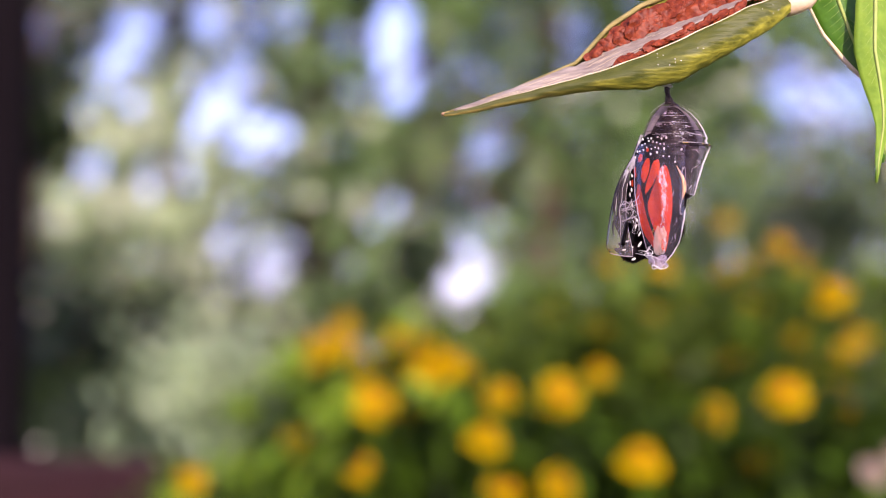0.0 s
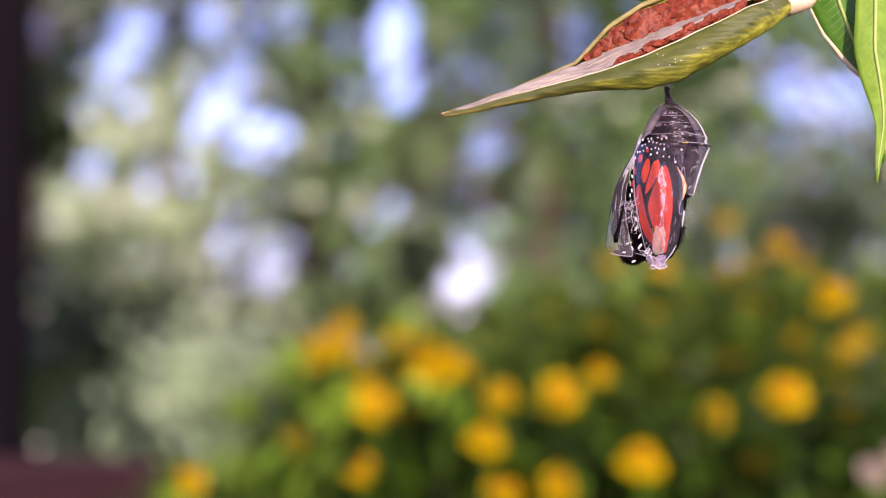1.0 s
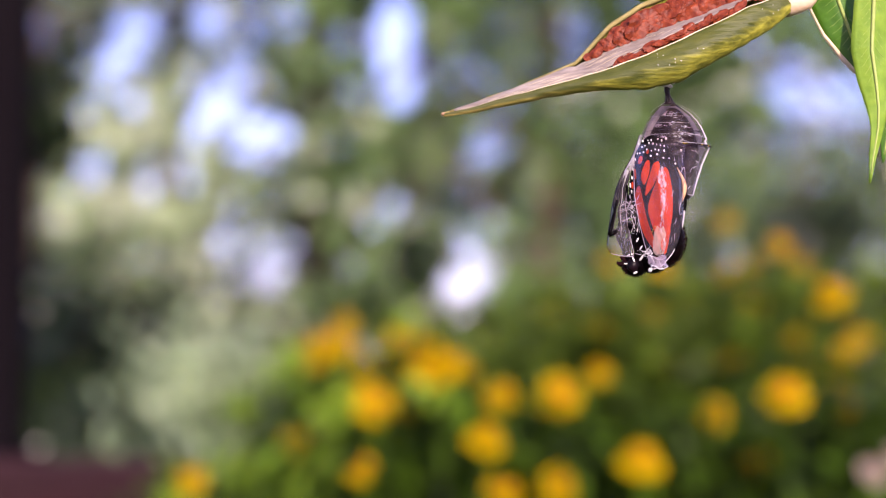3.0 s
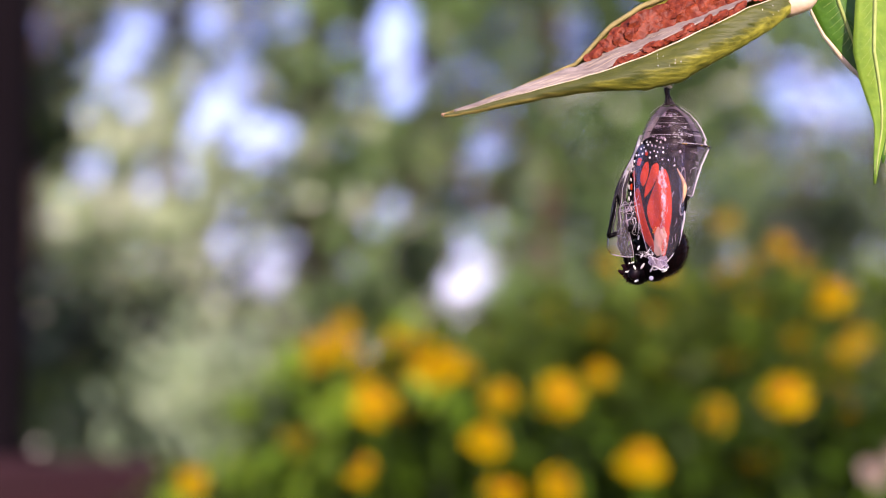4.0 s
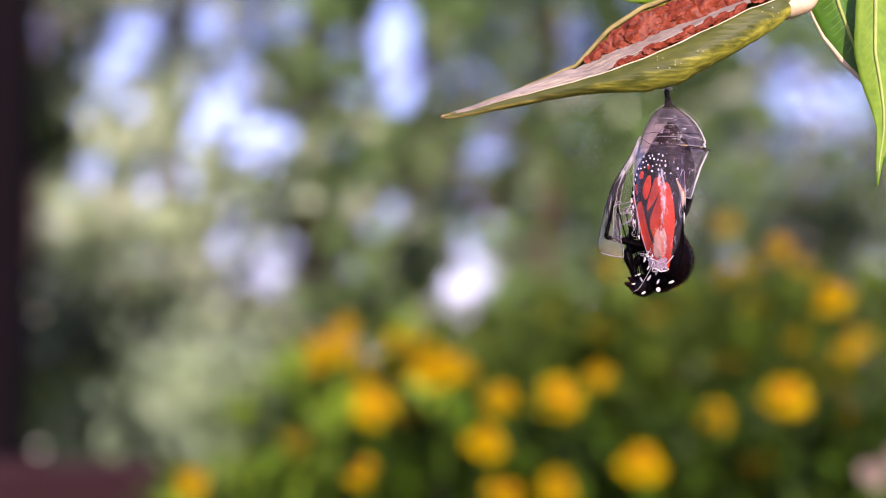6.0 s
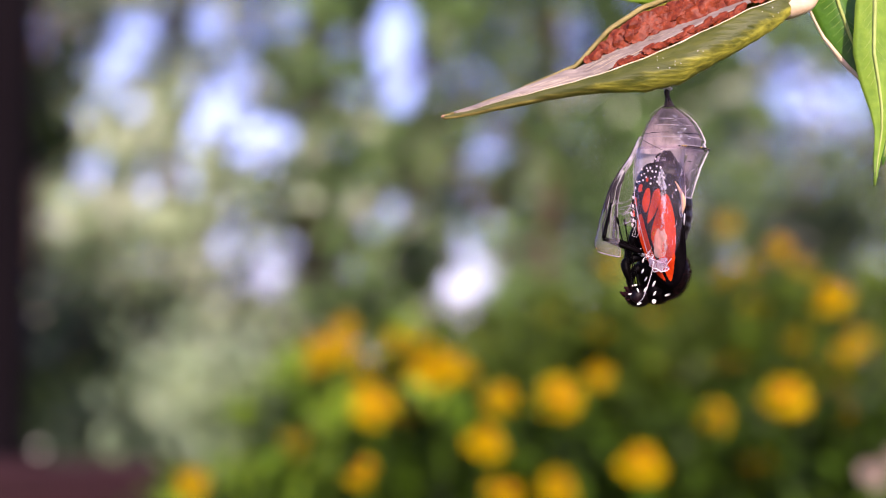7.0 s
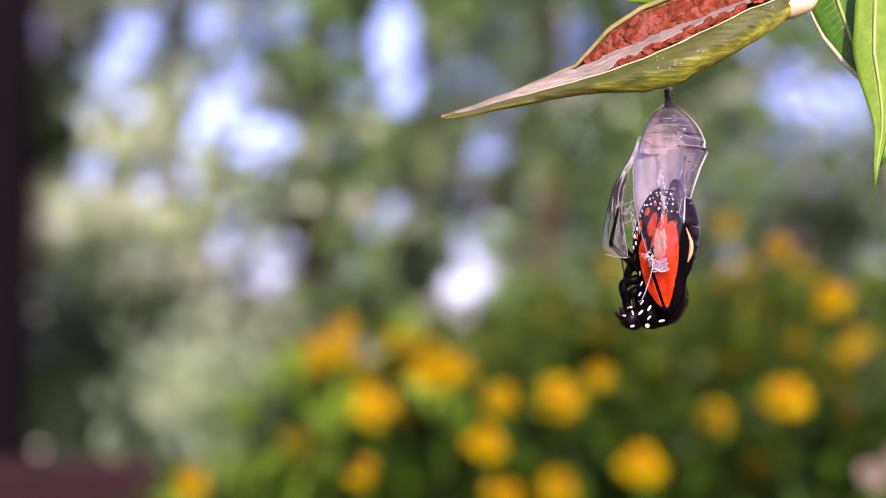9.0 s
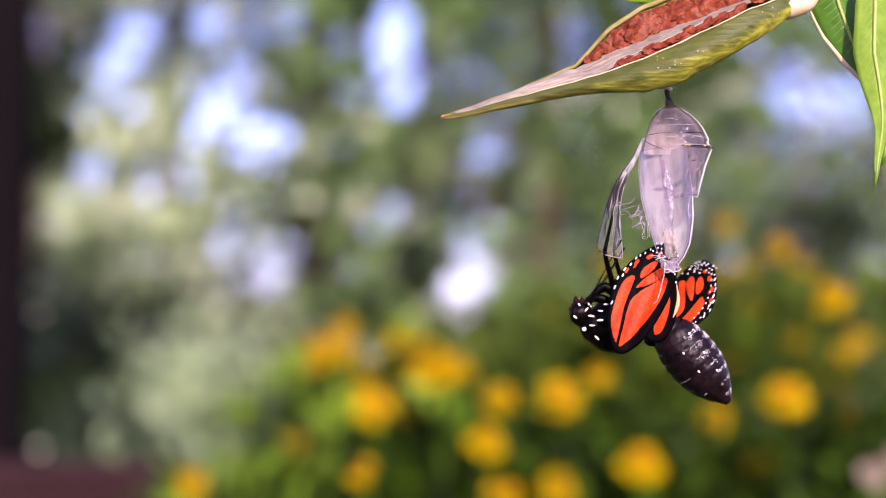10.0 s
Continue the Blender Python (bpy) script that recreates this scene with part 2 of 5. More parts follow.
def spline(pts, n):
    """n + 1 points on a smooth line through pts."""
    p = [Vector(q) for q in pts]
    p = [2 * p[0] - p[1], *p, 2 * p[-1] - p[-2]]
    out = []
    for i in range(n + 1):
        s = i / n * (len(p) - 3)
        k = min(int(s), len(p) - 4)
        t = s - k
        a, b, c, d = p[k:k + 4]
        out.append(0.5 * (2 * b + (c - a) * t + (2 * a - 5 * b + 4 * c - d) * t * t + (3 * b - a - 3 * c + d) * t ** 3))
    return out


class Geo:
    """Vertices and faces of one mesh."""

    def __init__(self):
        self.v, self.f = [], []

    def add(self, v, f):
        k = len(self.v)
        self.v += [tuple(p) for p in v]
        self.f += [tuple(i + k for i in q) for q in f]
        return self

    def grid(self, rows, closed=False, flip=False):
        n, m = len(rows), len(rows[0])
        f = []
        for i in range(n - 1):
            for j in range(m if closed else m - 1):
                q = (i * m + j, i * m + (j + 1) % m, (i + 1) * m + (j + 1) % m, (i + 1) * m + j)
                f.append(q[::-1] if flip else q)
        return self.add([p for r in rows for p in r], f)

    def tube(self, pts, rad, n=7, steps=0):
        """A round rod along pts; rad: one radius or one for each point."""
        p = spline(pts, steps) if steps else [Vector(q) for q in pts]
        if not isinstance(rad, (list, tuple)):
            rad = [rad] * 2
        rr = np.interp(np.linspace(0, 1, len(p)), np.linspace(0, 1, len(rad)), rad)
        rows = []
        side = None
        for i, q in enumerate(p):
            d = (p[min(i + 1, len(p) - 1)] - p[max(i - 1, 0)]).normalized()
            ref = Vector((0, 1, 0)) if abs(d.y) < 0.9 else Vector((1, 0, 0))
            a = d.cross(ref).normalized() if side is None else (side - d * side.dot(d)).normalized()
            side = a
            b = d.cross(a)
            rows.append([q + (a * math.cos(k * math.tau / n) + b * math.sin(k * math.tau / n)) * rr[i] for k in range(n)])
        self.grid(rows, True)
        k = len(self.v)
        self.f.append(tuple(range(k - n, k)))
        self.f.append(tuple(range(k - n * len(p), k - n * len(p) + n))[::-1])
        return self

    def ball(self, c, r, turn=None, seg=12, rings=8):
        r = r if isinstance(r, (tuple, list)) else (r, r, r)
        rows = []
        for i in range(rings + 1):
            th = math.pi * i / rings
            row = []
            for j in range(seg):
                ph = math.tau * j / seg
                p = Vector((r[0] * math.sin(th) * math.cos(ph), r[1] * math.sin(th) * math.sin(ph), r[2] * math.cos(th)))
                row.append((turn @ p if turn else p) + Vector(c))
            rows.append(row)
        return self.grid(rows, True, True)

    def spikes(self, c, r, count, length, width, rnd, bias=(0, 0, 1)):
        """Short hairs standing on an ellipsoid, combed towards bias."""
        for _ in range(count):
            d = Vector((rnd.gauss(0, 1), rnd.gauss(0, 1), rnd.gauss(0, 1))).normalized()
            p = Vector(c) + Vector((d.x * r[0], d.y * r[1], d.z * r[2])) * 0.97
            tip = p + (d + Vector(bias) * rnd.uniform(0.2, 0.8)
                       + Vector((rnd.gauss(0, .25), rnd.gauss(0, .25), rnd.gauss(0, .25)))).normalized() * length * rnd.uniform(0.5, 1.3)
            a = d.orthogonal().normalized() * width
            b = d.cross(a)
            self.add([p + a, p - a * 0.5 + b, p - a * 0.5 - b, tip], [(0, 1, 3), (1, 2, 3), (2, 0, 3)])
        return self


ORIGIN = {}


def link(name, geo, material, smooth=True):
    me = bpy.data.meshes.new(name)
    me.from_pydata([tuple(p) for p in geo.v], [], geo.f)
    if smooth:
        me.shade_smooth()
    me.materials.append(material)
    me.update()
    return me


def part(name, geo, material, parent, label="", origin=None, scale=MM, smooth=True, thick=0.0, subdiv=0):
    """One mesh under a thing or a part. geo is in the thing's build space; origin: where its own pivot lies."""
    base = ORIGIN.get(parent, Vector((0, 0, 0)))
    o = Vector(origin) if origin is not None else base
    g = Geo()
    g.v = [(Vector(p) - o) * scale for p in geo.v]
    g.f = geo.f
    ob = new(name, link(name, g, material, smooth))
    ob.parent = parent
    ob.location = (o - base) * scale
    ORIGIN[ob] = o
    if thick:
        md = ob.modifiers.new("thickness", "SOLIDIFY")
        md.thickness, md.offset = thick * scale, 0
    if subdiv:
        sd = ob.modifiers.new("smooth", "SUBSURF")
        sd.levels = sd.render_levels = subdiv
    if label:
        ob["label"] = label
    return ob


def thing(name, label, category, m, origin=(0, 0, 0), group=""):
    e = new(name)
    e.empty_display_size = 0.01
    e.matrix_basis = m
    ORIGIN[e] = Vector(origin)
    return tagged(e, label, category, group)

# ---- ground, trees and garden behind ----
g = Geo().add([(-3000, -3000, 0), (3000, -3000, 0), (3000, 3000, 0), (-3000, 3000, 0)], [(0, 1, 2, 3)])
ground = new("ground", link("ground", g, M_GROUND))
tagged(ground, "grassy garden ground reaching to the horizon", "ground", kind="structure")

# gaps of sky in the wood, six metres from the eye: side, height, half width, half height, how open
GAPS_A = [(-0.19, 2.55, 0.10, 0.24, 1), (0.11, 1.69, 0.115, 0.12, 0.86), (0.05, 1.55, 0.12, 0.10, 0.86), (1.40, 2.41, 0.12, 0.115, 0.95), (1.55, 2.34, 0.11, 0.10, 0.82),
          (-0.71, 2.19, 0.13, 0.10, 0.97), (-1.09, 2.04, 0.14, 0.11, 0.97), (-1.3, 2.51, 0.12, 0.18, 0.72),
          (-1.53, 2.64, 0.1, 0.09, 0.8), (-1.06, 2.67, 0.11, 0.1, 0.8), (-0.92, 2.31, 0.11, 0.11, 0.85)]
GAPS_B = [(-1.38, 2.06, 0.11, 0.1, 0.9), (0.60, 2.31, 0.10, 0.08, 0.5), (0.16, 2.18, 0.09, 0.08, 0.7),
          (-1.17, 1.72, 0.1, 0.1, 0.75), (-0.43, 2.58, 0.08, 0.1, 0.85), (-0.27, 1.29, 0.08, 0.09, 0.85),
          (-0.25, 1.93, 0.09, 0.1, 0.6), (0.5, 2.58, 0.07, 0.13, 0.6)]

GAPS_C = [(-1.23, 2.27, 0.07, 0.07, 0.8), (-1.01, 2.18, 0.09, 0.07, 0.8), (-0.81, 2.4, 0.07, 0.07, 0.8), (-1.19, 2.67, 0.09, 0.07, 0.8), (-1.41, 2.33, 0.07, 0.07, 0.8), (-0.59, 2.67, 0.09, 0.07, 0.8), (-0.36, 2.36, 0.07, 0.07, 0.8), (1.22, 2.6, 0.07, 0.07, 0.8), (-0.49, 1.8, 0.09, 0.07, 0.8), (-0.69, 1.64, 0.07, 0.07, 0.8)]

rg = random.Random(77)   # pinholes between the leaves
PINHOLES = [(rg.choice((rg.uniform(-1.75, 0.2), rg.uniform(-1.75, -0.6))), rg.triangular(1.3, 2.85, 2.6), *[rg.uniform(0.018, 0.046)] * 2, 1.0) for _ in range(62)]


def leaves(points, length, width, rng, droop=0.3):
    """Small bent leaves, four faces each, at the given points."""
    n = len(points)
    p = np.asarray(points)
    d = rng.normal(size=(n, 3))
    d[:, 2] -= droop
    d /= np.linalg.norm(d, axis=1)[:, None]
    s = np.cross(d, rng.normal(size=(n, 3)))
    s /= np.linalg.norm(s, axis=1)[:, None]
    u = np.cross(d, s)
    k = rng.uniform(0.6, 1.35, n)[:, None]
    l, w = length * k, width * k
    v = np.stack([p, p + d * l * 0.35 + s * w * 0.5 + u * w * 0.15, p + d * l * 0.45 - u * w * 0.05,
                  p + d * l * 0.35 - s * w * 0.5 + u * w * 0.15, p + d * l + u * w * -0.2], 1).reshape(-1, 3)
    q = np.arange(n)[:, None] * 5
    f = np.concatenate([q + [0, 1, 2], q + [0, 2, 3], q + [1, 4, 2], q + [2, 4, 3]])
    g = Geo()
    g.v, g.f = v.tolist(), f.tolist()
    return g


def open_sky(p, rng):
    """Which of the points lie in a gap between the crowns."""
    s = 6.0 / (p[:, 1] - EYE.y)
    x, z = p[:, 0] * s, EYE.z + (p[:, 2] - EYE.z) * s
    gone = np.zeros(len(p), bool)
    for gx, gz, rx, rz, o in GAPS_A + GAPS_B + GAPS_C + PINHOLES:
        r = ((x - gx) / rx) ** 2 + ((z - gz) / rz) ** 2
        r += (0.35 if rx > 0.05 else 0.0) * np.sin(x * 41 + z * 17) * np.cos(z * 37)
        gone |= (r < 1.2) & (rng.random(len(p)) < o)
    return gone


def tree(label, x, y, spread, low, high, count, leaf, bark, seed, trunk_r=0.07, size=(0.075, 0.04), clump=0.15, name="tree"):
    rng = np.random.default_rng(seed)
    rnd = random.Random(seed)
    t = thing(name, label, name, pose(x, y, 0))
    tr = Geo()
    bend = [(rnd.uniform(-.06, .06), rnd.uniform(-.06, .06), high * k / 4) for k in range(5)]
    bend[0] = (0, 0, -0.05)
    tr.tube(bend, [trunk_r * 1.3, trunk_r, trunk_r * 0.75, trunk_r * 0.4], 10, 16)
    part("trunk", tr, bark, t, scale=1)
    limbs = []
    for k in range(9):
        z = low + (high - low) * (k + 0.5) / 9
        a = rnd.uniform(0, math.tau)
        reach = spread * rnd.uniform(0.5, 0.95)
        tip = (math.cos(a) * reach, math.sin(a) * reach * 0.7, z + rnd.uniform(0.1, 0.5))
        base = (0, 0, max(0.1, z - 0.3))
        mid = (tip[0] * 0.5, tip[1] * 0.5, z + rnd.uniform(-0.05, 0.12))
        limbs.append((base, mid, tip))
        part("limb", Geo().tube([base, mid, tip], [trunk_r * 0.4, trunk_r * 0.22, trunk_r * 0.08], 6, 8), bark, t, scale=1)
    per = 80
    c = []
    for _ in range(count // per):
        a, r = rng.uniform(0, math.tau), math.sqrt(rng.uniform(0, 1))
        z = rng.uniform(low, high)
        swell = 0.75 + 0.25 * math.sin((z - low) / (high - low) * math.pi)
        c.append((math.cos(a) * r * spread * swell, math.sin(a) * r * spread * 0.75 * swell, z))
    c = np.repeat(np.array(c), per, 0)
    c = c + rng.normal(size=c.shape) * clump * np.array([1, 1, 0.8])
    c = c[c[:, 2] > 0.05]
    c = c[~open_sky(c + np.array([x, y, 0]), rng)]
    crown = part("crown", leaves(c, *size, rng), leaf, t, scale=1, smooth=False)
    tagged(crown, kind="stuff")
    bright = []   # tight tufts of near-white leaves; their colour stands in for sun glints
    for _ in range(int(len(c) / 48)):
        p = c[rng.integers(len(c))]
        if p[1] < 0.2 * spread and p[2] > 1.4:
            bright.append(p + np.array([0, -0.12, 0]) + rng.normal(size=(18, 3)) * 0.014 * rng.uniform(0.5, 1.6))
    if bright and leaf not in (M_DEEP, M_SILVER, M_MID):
        tagged(part("glint_leaves", leaves(np.concatenate(bright), 0.030, 0.020, rng), M_PAINTED_GLINT, t, scale=1, smooth=False), kind="stuff")
    return t


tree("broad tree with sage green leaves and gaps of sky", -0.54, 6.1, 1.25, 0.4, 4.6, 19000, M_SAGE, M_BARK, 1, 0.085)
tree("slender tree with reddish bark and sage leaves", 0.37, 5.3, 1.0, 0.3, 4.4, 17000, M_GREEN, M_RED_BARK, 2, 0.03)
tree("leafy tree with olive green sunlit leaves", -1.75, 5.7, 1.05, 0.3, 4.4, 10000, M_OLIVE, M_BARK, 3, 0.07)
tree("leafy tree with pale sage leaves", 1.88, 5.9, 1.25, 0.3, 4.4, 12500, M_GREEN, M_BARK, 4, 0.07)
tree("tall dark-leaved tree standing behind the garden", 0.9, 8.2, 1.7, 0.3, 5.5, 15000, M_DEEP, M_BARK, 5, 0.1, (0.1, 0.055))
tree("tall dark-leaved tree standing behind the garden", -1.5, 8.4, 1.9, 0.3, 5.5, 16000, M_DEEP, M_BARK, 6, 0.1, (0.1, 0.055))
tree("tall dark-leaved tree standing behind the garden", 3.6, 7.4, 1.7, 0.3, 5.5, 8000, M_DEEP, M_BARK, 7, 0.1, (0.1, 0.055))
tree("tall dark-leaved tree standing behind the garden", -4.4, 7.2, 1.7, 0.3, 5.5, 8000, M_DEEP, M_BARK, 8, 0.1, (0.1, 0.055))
# stands in sun; its shade comes from the dark leaf colour
tree("dense dark green shrub with shade painted in", -0.92, 3.5, 0.32, 0.1, 1.46, 7000, M_DEEP, M_BARK, 9, 0.03, (0.06, 0.03), 0.10, "shrub")
tree("dense dark green shrub behind the flowers", 0.95, 4.0, 0.42, 0.1, 1.78, 6500, M_MID, M_BARK, 11, 0.03, (0.06, 0.03), 0.12, "shrub")
# added dark clump that stands in for a shaded zone
tree("small dark-leaved tree added as a shade patch beside the deck post", -0.87, 3.0, 0.07, 1.76, 2.02, 1500, M_DEEP, M_BARK, 13, 0.010, (0.05, 0.026), 0.055)
tree("silver-leaved garden shrub in sunlight", -0.40, 2.45, 0.10, 0.3, 1.27, 4800, M_SILVER, M_BARK, 10, 0.012, (0.045, 0.022), 0.045, "shrub")
# bright sunlit patch at left, made by pale leaf colour
tree("small tree with olive green leaves painted sunlit", -1.12, 4.3, 0.36, 1.42, 2.06, 8500, M_PALE, M_BARK, 12, 0.02, (0.06, 0.03), 0.08)

# two more dark tufts added as patches of shade
tree("small dark-leaved tree added as a shade patch behind the flowers", 0.92, 3.6, 0.07, 1.57, 1.67, 320, M_DEEP, M_BARK, 15, 0.008, (0.05, 0.026), 0.05)
tree("tuft of dark leaves on a thin stem, added as a shade patch", -0.05, 3.4, 0.03, 1.48, 1.57, 420, M_DEEP, M_BARK, 14, 0.005, (0.05, 0.026), 0.022)

# dark post and red rail of the deck
post = thing("deck_post", "dark square timber post of the deck rail", "post", pose(-0.70, 2.13, 0))


def box(g, lo, hi, bev=0.004):
    """A box with chamfered long edges."""
    bm = bmesh.new()
    bmesh.ops.create_cube(bm, size=1)
    for v in bm.verts:
        for k in range(3):
            v.co[k] = lo[k] if v.co[k] < 0 else hi[k]
    bmesh.ops.bevel(bm, geom=list(bm.edges), offset=bev, segments=2, affect="EDGES")
    bm.verts.index_update()
    g.add([v.co.copy() for v in bm.verts], [[v.index for v in f.verts] for f in bm.faces])
    bm.free()
    return g


part("shaft", box(Geo(), (-0.045, -0.045, 0), (0.045, 0.045, 2.6)), M_POST, post, scale=1, smooth=False)
part("cap", box(Geo(), (-0.06, -0.06, 2.6), (0.06, 0.06, 2.63)), M_POST, post, scale=1, smooth=False)
rail = thing("deck_rail", "red-brown stained wooden deck rail beside the flowers", "rail", pose(0, 1.93, -0.013))
part("top_board", box(Geo(), (-2.2, -0.02, 1.10), (-0.365, 0.12, 1.132), 0.005), M_RAIL_LIT, rail, scale=1, smooth=False)
# face board and balusters get their shade from the darker wood colour
part("face_board", box(Geo(), (-2.2, 0.0, 0.95), (-0.375, 0.03, 1.098), 0.004), M_RAIL_SHADE, rail, scale=1, smooth=False)
for x in (-2.0, -1.2, -0.42):
    part("baluster", box(Geo(), (x - 0.03, 0.032, 0), (x + 0.03, 0.092, 1.098)), M_RAIL_SHADE, rail, scale=1, smooth=False)


def blossom_mesh(name, petals, r, petal_mat, seed):
    """A double flower head: three rings of cupped petals round a small domed heart."""
    rnd = random.Random(seed)
    g = Geo()
    for ring, (n, l, lift) in enumerate(((petals, 1.0, 0.12), (petals - 3, 0.74, 0.45), (petals - 6, 0.46, 0.85))):
        for k in range(n):
            a = (k + 0.5 * ring + rnd.uniform(-.15, .15)) * math.tau / n
            ll = l * r * rnd.uniform(0.88, 1.1)
            rows = []
            for i in range(4):
                s = i / 3
                w = r * 0.30 * math.sin(0.35 + s * 2.2) * (1 if s < 1 else 0.7)
                z = r * (lift * s - 0.25 * s * s * (1 - lift))
                c = Vector((math.cos(a), math.sin(a), 0)) * ll * s + Vector((0, 0, z))
                sd = Vector((-math.sin(a), math.cos(a), 0)) * w
                rows.append([c - sd + Vector((0, 0, w * .3)), c, c + sd + Vector((0, 0, w * .3))])
            g.grid(rows)
    return link(name, g, petal_mat)


BLOSSOM = [blossom_mesh("blossom", 13, 0.0155, M_PETAL, s) for s in (1, 2, 3)]
HEART = link("heart", Geo().ball((0, 0, 0.005), (0.0042, 0.0042, 0.0036)), M_PETAL_RED)
CALYX = link("calyx", Geo().tube([(0, 0, -0.016), (0, 0, -0.008), (0, 0, 0.001)], [0.0016, 0.0042, 0.0052], 8), M_HERB)


def flower_plant(x, y, blooms, seed, label, foliage, reach, size=1.0):
    """A bushy plant: stems from its foot to each bloom, cut leaves along them."""
    rnd = random.Random(seed)
    rng = np.random.default_rng(seed)
    t = thing("marigold_plant", label, "flowering plant", pose(x, y, 0), group="flower bed")
    pts = []
    for bx, by, bz in blooms:
        top = Vector((bx - x, by - y, bz - 0.016))
        foot = Vector((rnd.uniform(-.05, .05), rnd.uniform(-.05, .05), 0))
        mid = foot.lerp(top, 0.55) + Vector((rnd.uniform(-.05, .05), rnd.uniform(-.05, .05), 0))
        part("stem", Geo().tube([foot, mid, top], [0.005, 0.0035, 0.002], 6, 10), M_HERB, t, scale=1)
        line = spline([foot, mid, top], 40)
        pts += [line[rnd.randrange(8, 38)] + Vector((rnd.gauss(0, .05), rnd.gauss(0, .05), rnd.gauss(0, .03))) for _ in range(foliage // 2)]
        b = new("blossom", BLOSSOM[rnd.randrange(3)])
        b.parent = t
        b.location = top + Vector((0, 0, 0.016))
        s = size * rnd.uniform(0.85, 1.1)
        b.scale = (s, s, s)
        b.rotation_euler = (radians(rnd.uniform(30, 75)), radians(rnd.uniform(-25, 25)), rnd.uniform(-0.4, 0.4))
        for extra, data in (("heart", HEART), ("calyx", CALYX)):
            e = new(extra, data)
            e.parent = b
    n = foliage * len(blooms)
    hi = sum(b[2] for b in blooms) / len(blooms) + 0.01
    cloud = np.stack([rng.normal(0, reach, n), rng.normal(0, reach, n), hi - np.abs(rng.normal(0, 0.22, n))], 1)
    pts = np.concatenate([np.array([tuple(p) for p in pts]), cloud[cloud[:, 2] > 0.1]])
    # bright tufts paint sunlit spots, most of them on the left plants
    tips = [pts[rng.integers(len(pts))] + rng.normal(size=(30, 3)) * 0.006 for _ in range(max(3, foliage // (5 if x < -0.03 else 90 if y > 1.25 else 130)))]
    tagged(part("sunlit_foliage", leaves(np.concatenate(tips), 0.022, 0.009, rng, 0.0), M_HERB_SUN, t, scale=1, smooth=False), kind="stuff")
    # far plants take the copy painted lit
    tagged(part("foliage", leaves(pts, 0.034, 0.010, rng, 0.0), M_HERB_LIT if y > 1.25 else M_HERB, t, scale=1, smooth=False), kind="stuff")
    return t


ORANGE = "bushy marigold plant with golden orange double flowers"
flower_plant(0.01, 1.0, [(0.0, 0.878, 1.235), (-0.054, 0.928, 1.209), (0.03, 0.828, 1.186), (0.047, 0.978, 1.216), (0.043, 0.878, 1.147)], 21, ORANGE, 330, 0.07)
flower_plant(0.13, 0.95, [(0.091, 0.928, 1.218), (0.082, 0.828, 1.155), (0.14, 0.828, 1.171), (0.209, 0.928, 1.203)], 22, ORANGE, 420, 0.07)
flower_plant(0.31, 1.0, [(0.243, 0.828, 1.219), (0.315, 0.978, 1.297), (0.263, 1.028, 1.158), (0.36, 1.128, 1.219)], 23, ORANGE, 420, 0.08)
flower_plant(-0.11, 1.25, [(-0.144, 1.228, 1.172), (-0.029, 1.228, 1.196), (-0.101, 1.228, 1.267), (-0.049, 1.178, 1.171), (-0.084, 1.328, 1.238)], 24, ORANGE, 260, 0.06)
flower_plant(0.14, 1.36, [(0.149, 1.228, 1.281), (0.112, 1.328, 1.302), (0.212, 1.228, 1.339), (0.039, 1.328, 1.273), (-0.024, 1.228, 1.264), (0.185, 1.428, 1.36)], 25, ORANGE, 420, 0.10, 0.8)
flower_plant(0.33, 1.4, [(0.283, 1.428, 1.298), (0.297, 1.328, 1.337), (0.35, 1.328, 1.37), (0.313, 1.428, 1.404), (0.387, 1.228, 1.256), (0.343, 1.228, 1.27), (0.34, 1.428, 1.357)], 26, ORANGE, 480, 0.10, 0.78)
flower_plant(-0.20, 1.15, [(-0.209, 1.028, 1.144), (-0.2, 1.328, 1.137)], 27, ORANGE, 220, 0.04)
flower_plant(-0.06, 1.2, [(-0.123, 1.228, 1.264), (-0.081, 1.128, 1.247), (-0.049, 1.328, 1.273), (-0.068, 1.128, 1.221), (-0.008, 1.228, 1.256), (-0.02, 1.128, 1.221), (0.019, 1.178, 1.239), (-0.114, 1.228, 1.215), (-0.055, 1.328, 1.241)], 28, ORANGE, 120, 0.05, 0.85)
flower_plant(0.24, 1.3, [(0.397, 1.428, 1.357), (0.265, 1.428, 1.326), (0.214, 1.328, 1.296), (0.326, 1.328, 1.308), (0.403, 1.228, 1.27), (0.347, 1.178, 1.242), (0.217, 1.228, 1.248), (0.141, 1.128, 1.236), (0.282, 1.228, 1.248), (0.365, 1.128, 1.196)], 29, ORANGE, 140, 0.08, 0.8)
flower_plant(-0.08, 1.02, [(-0.051, 0.978, 1.212), (-0.018, 0.978, 1.238), (0.008, 1.028, 1.245), (-0.037, 1.028, 1.2), (-0.124, 1.028, 1.178), (-0.095, 1.228, 1.284), (-0.114, 1.128, 1.247), (-0.063, 0.928, 1.161)], 30, ORANGE, 40, 0.04, 0.8)

pink = thing("pink_plant", "low garden plant with pale pink blossoms", "flowering plant", pose(0.312, 0.80, 0))
rp = random.Random(5)
PINK = blossom_mesh("pink_blossom", 11, 0.010, M_PINK, 9)
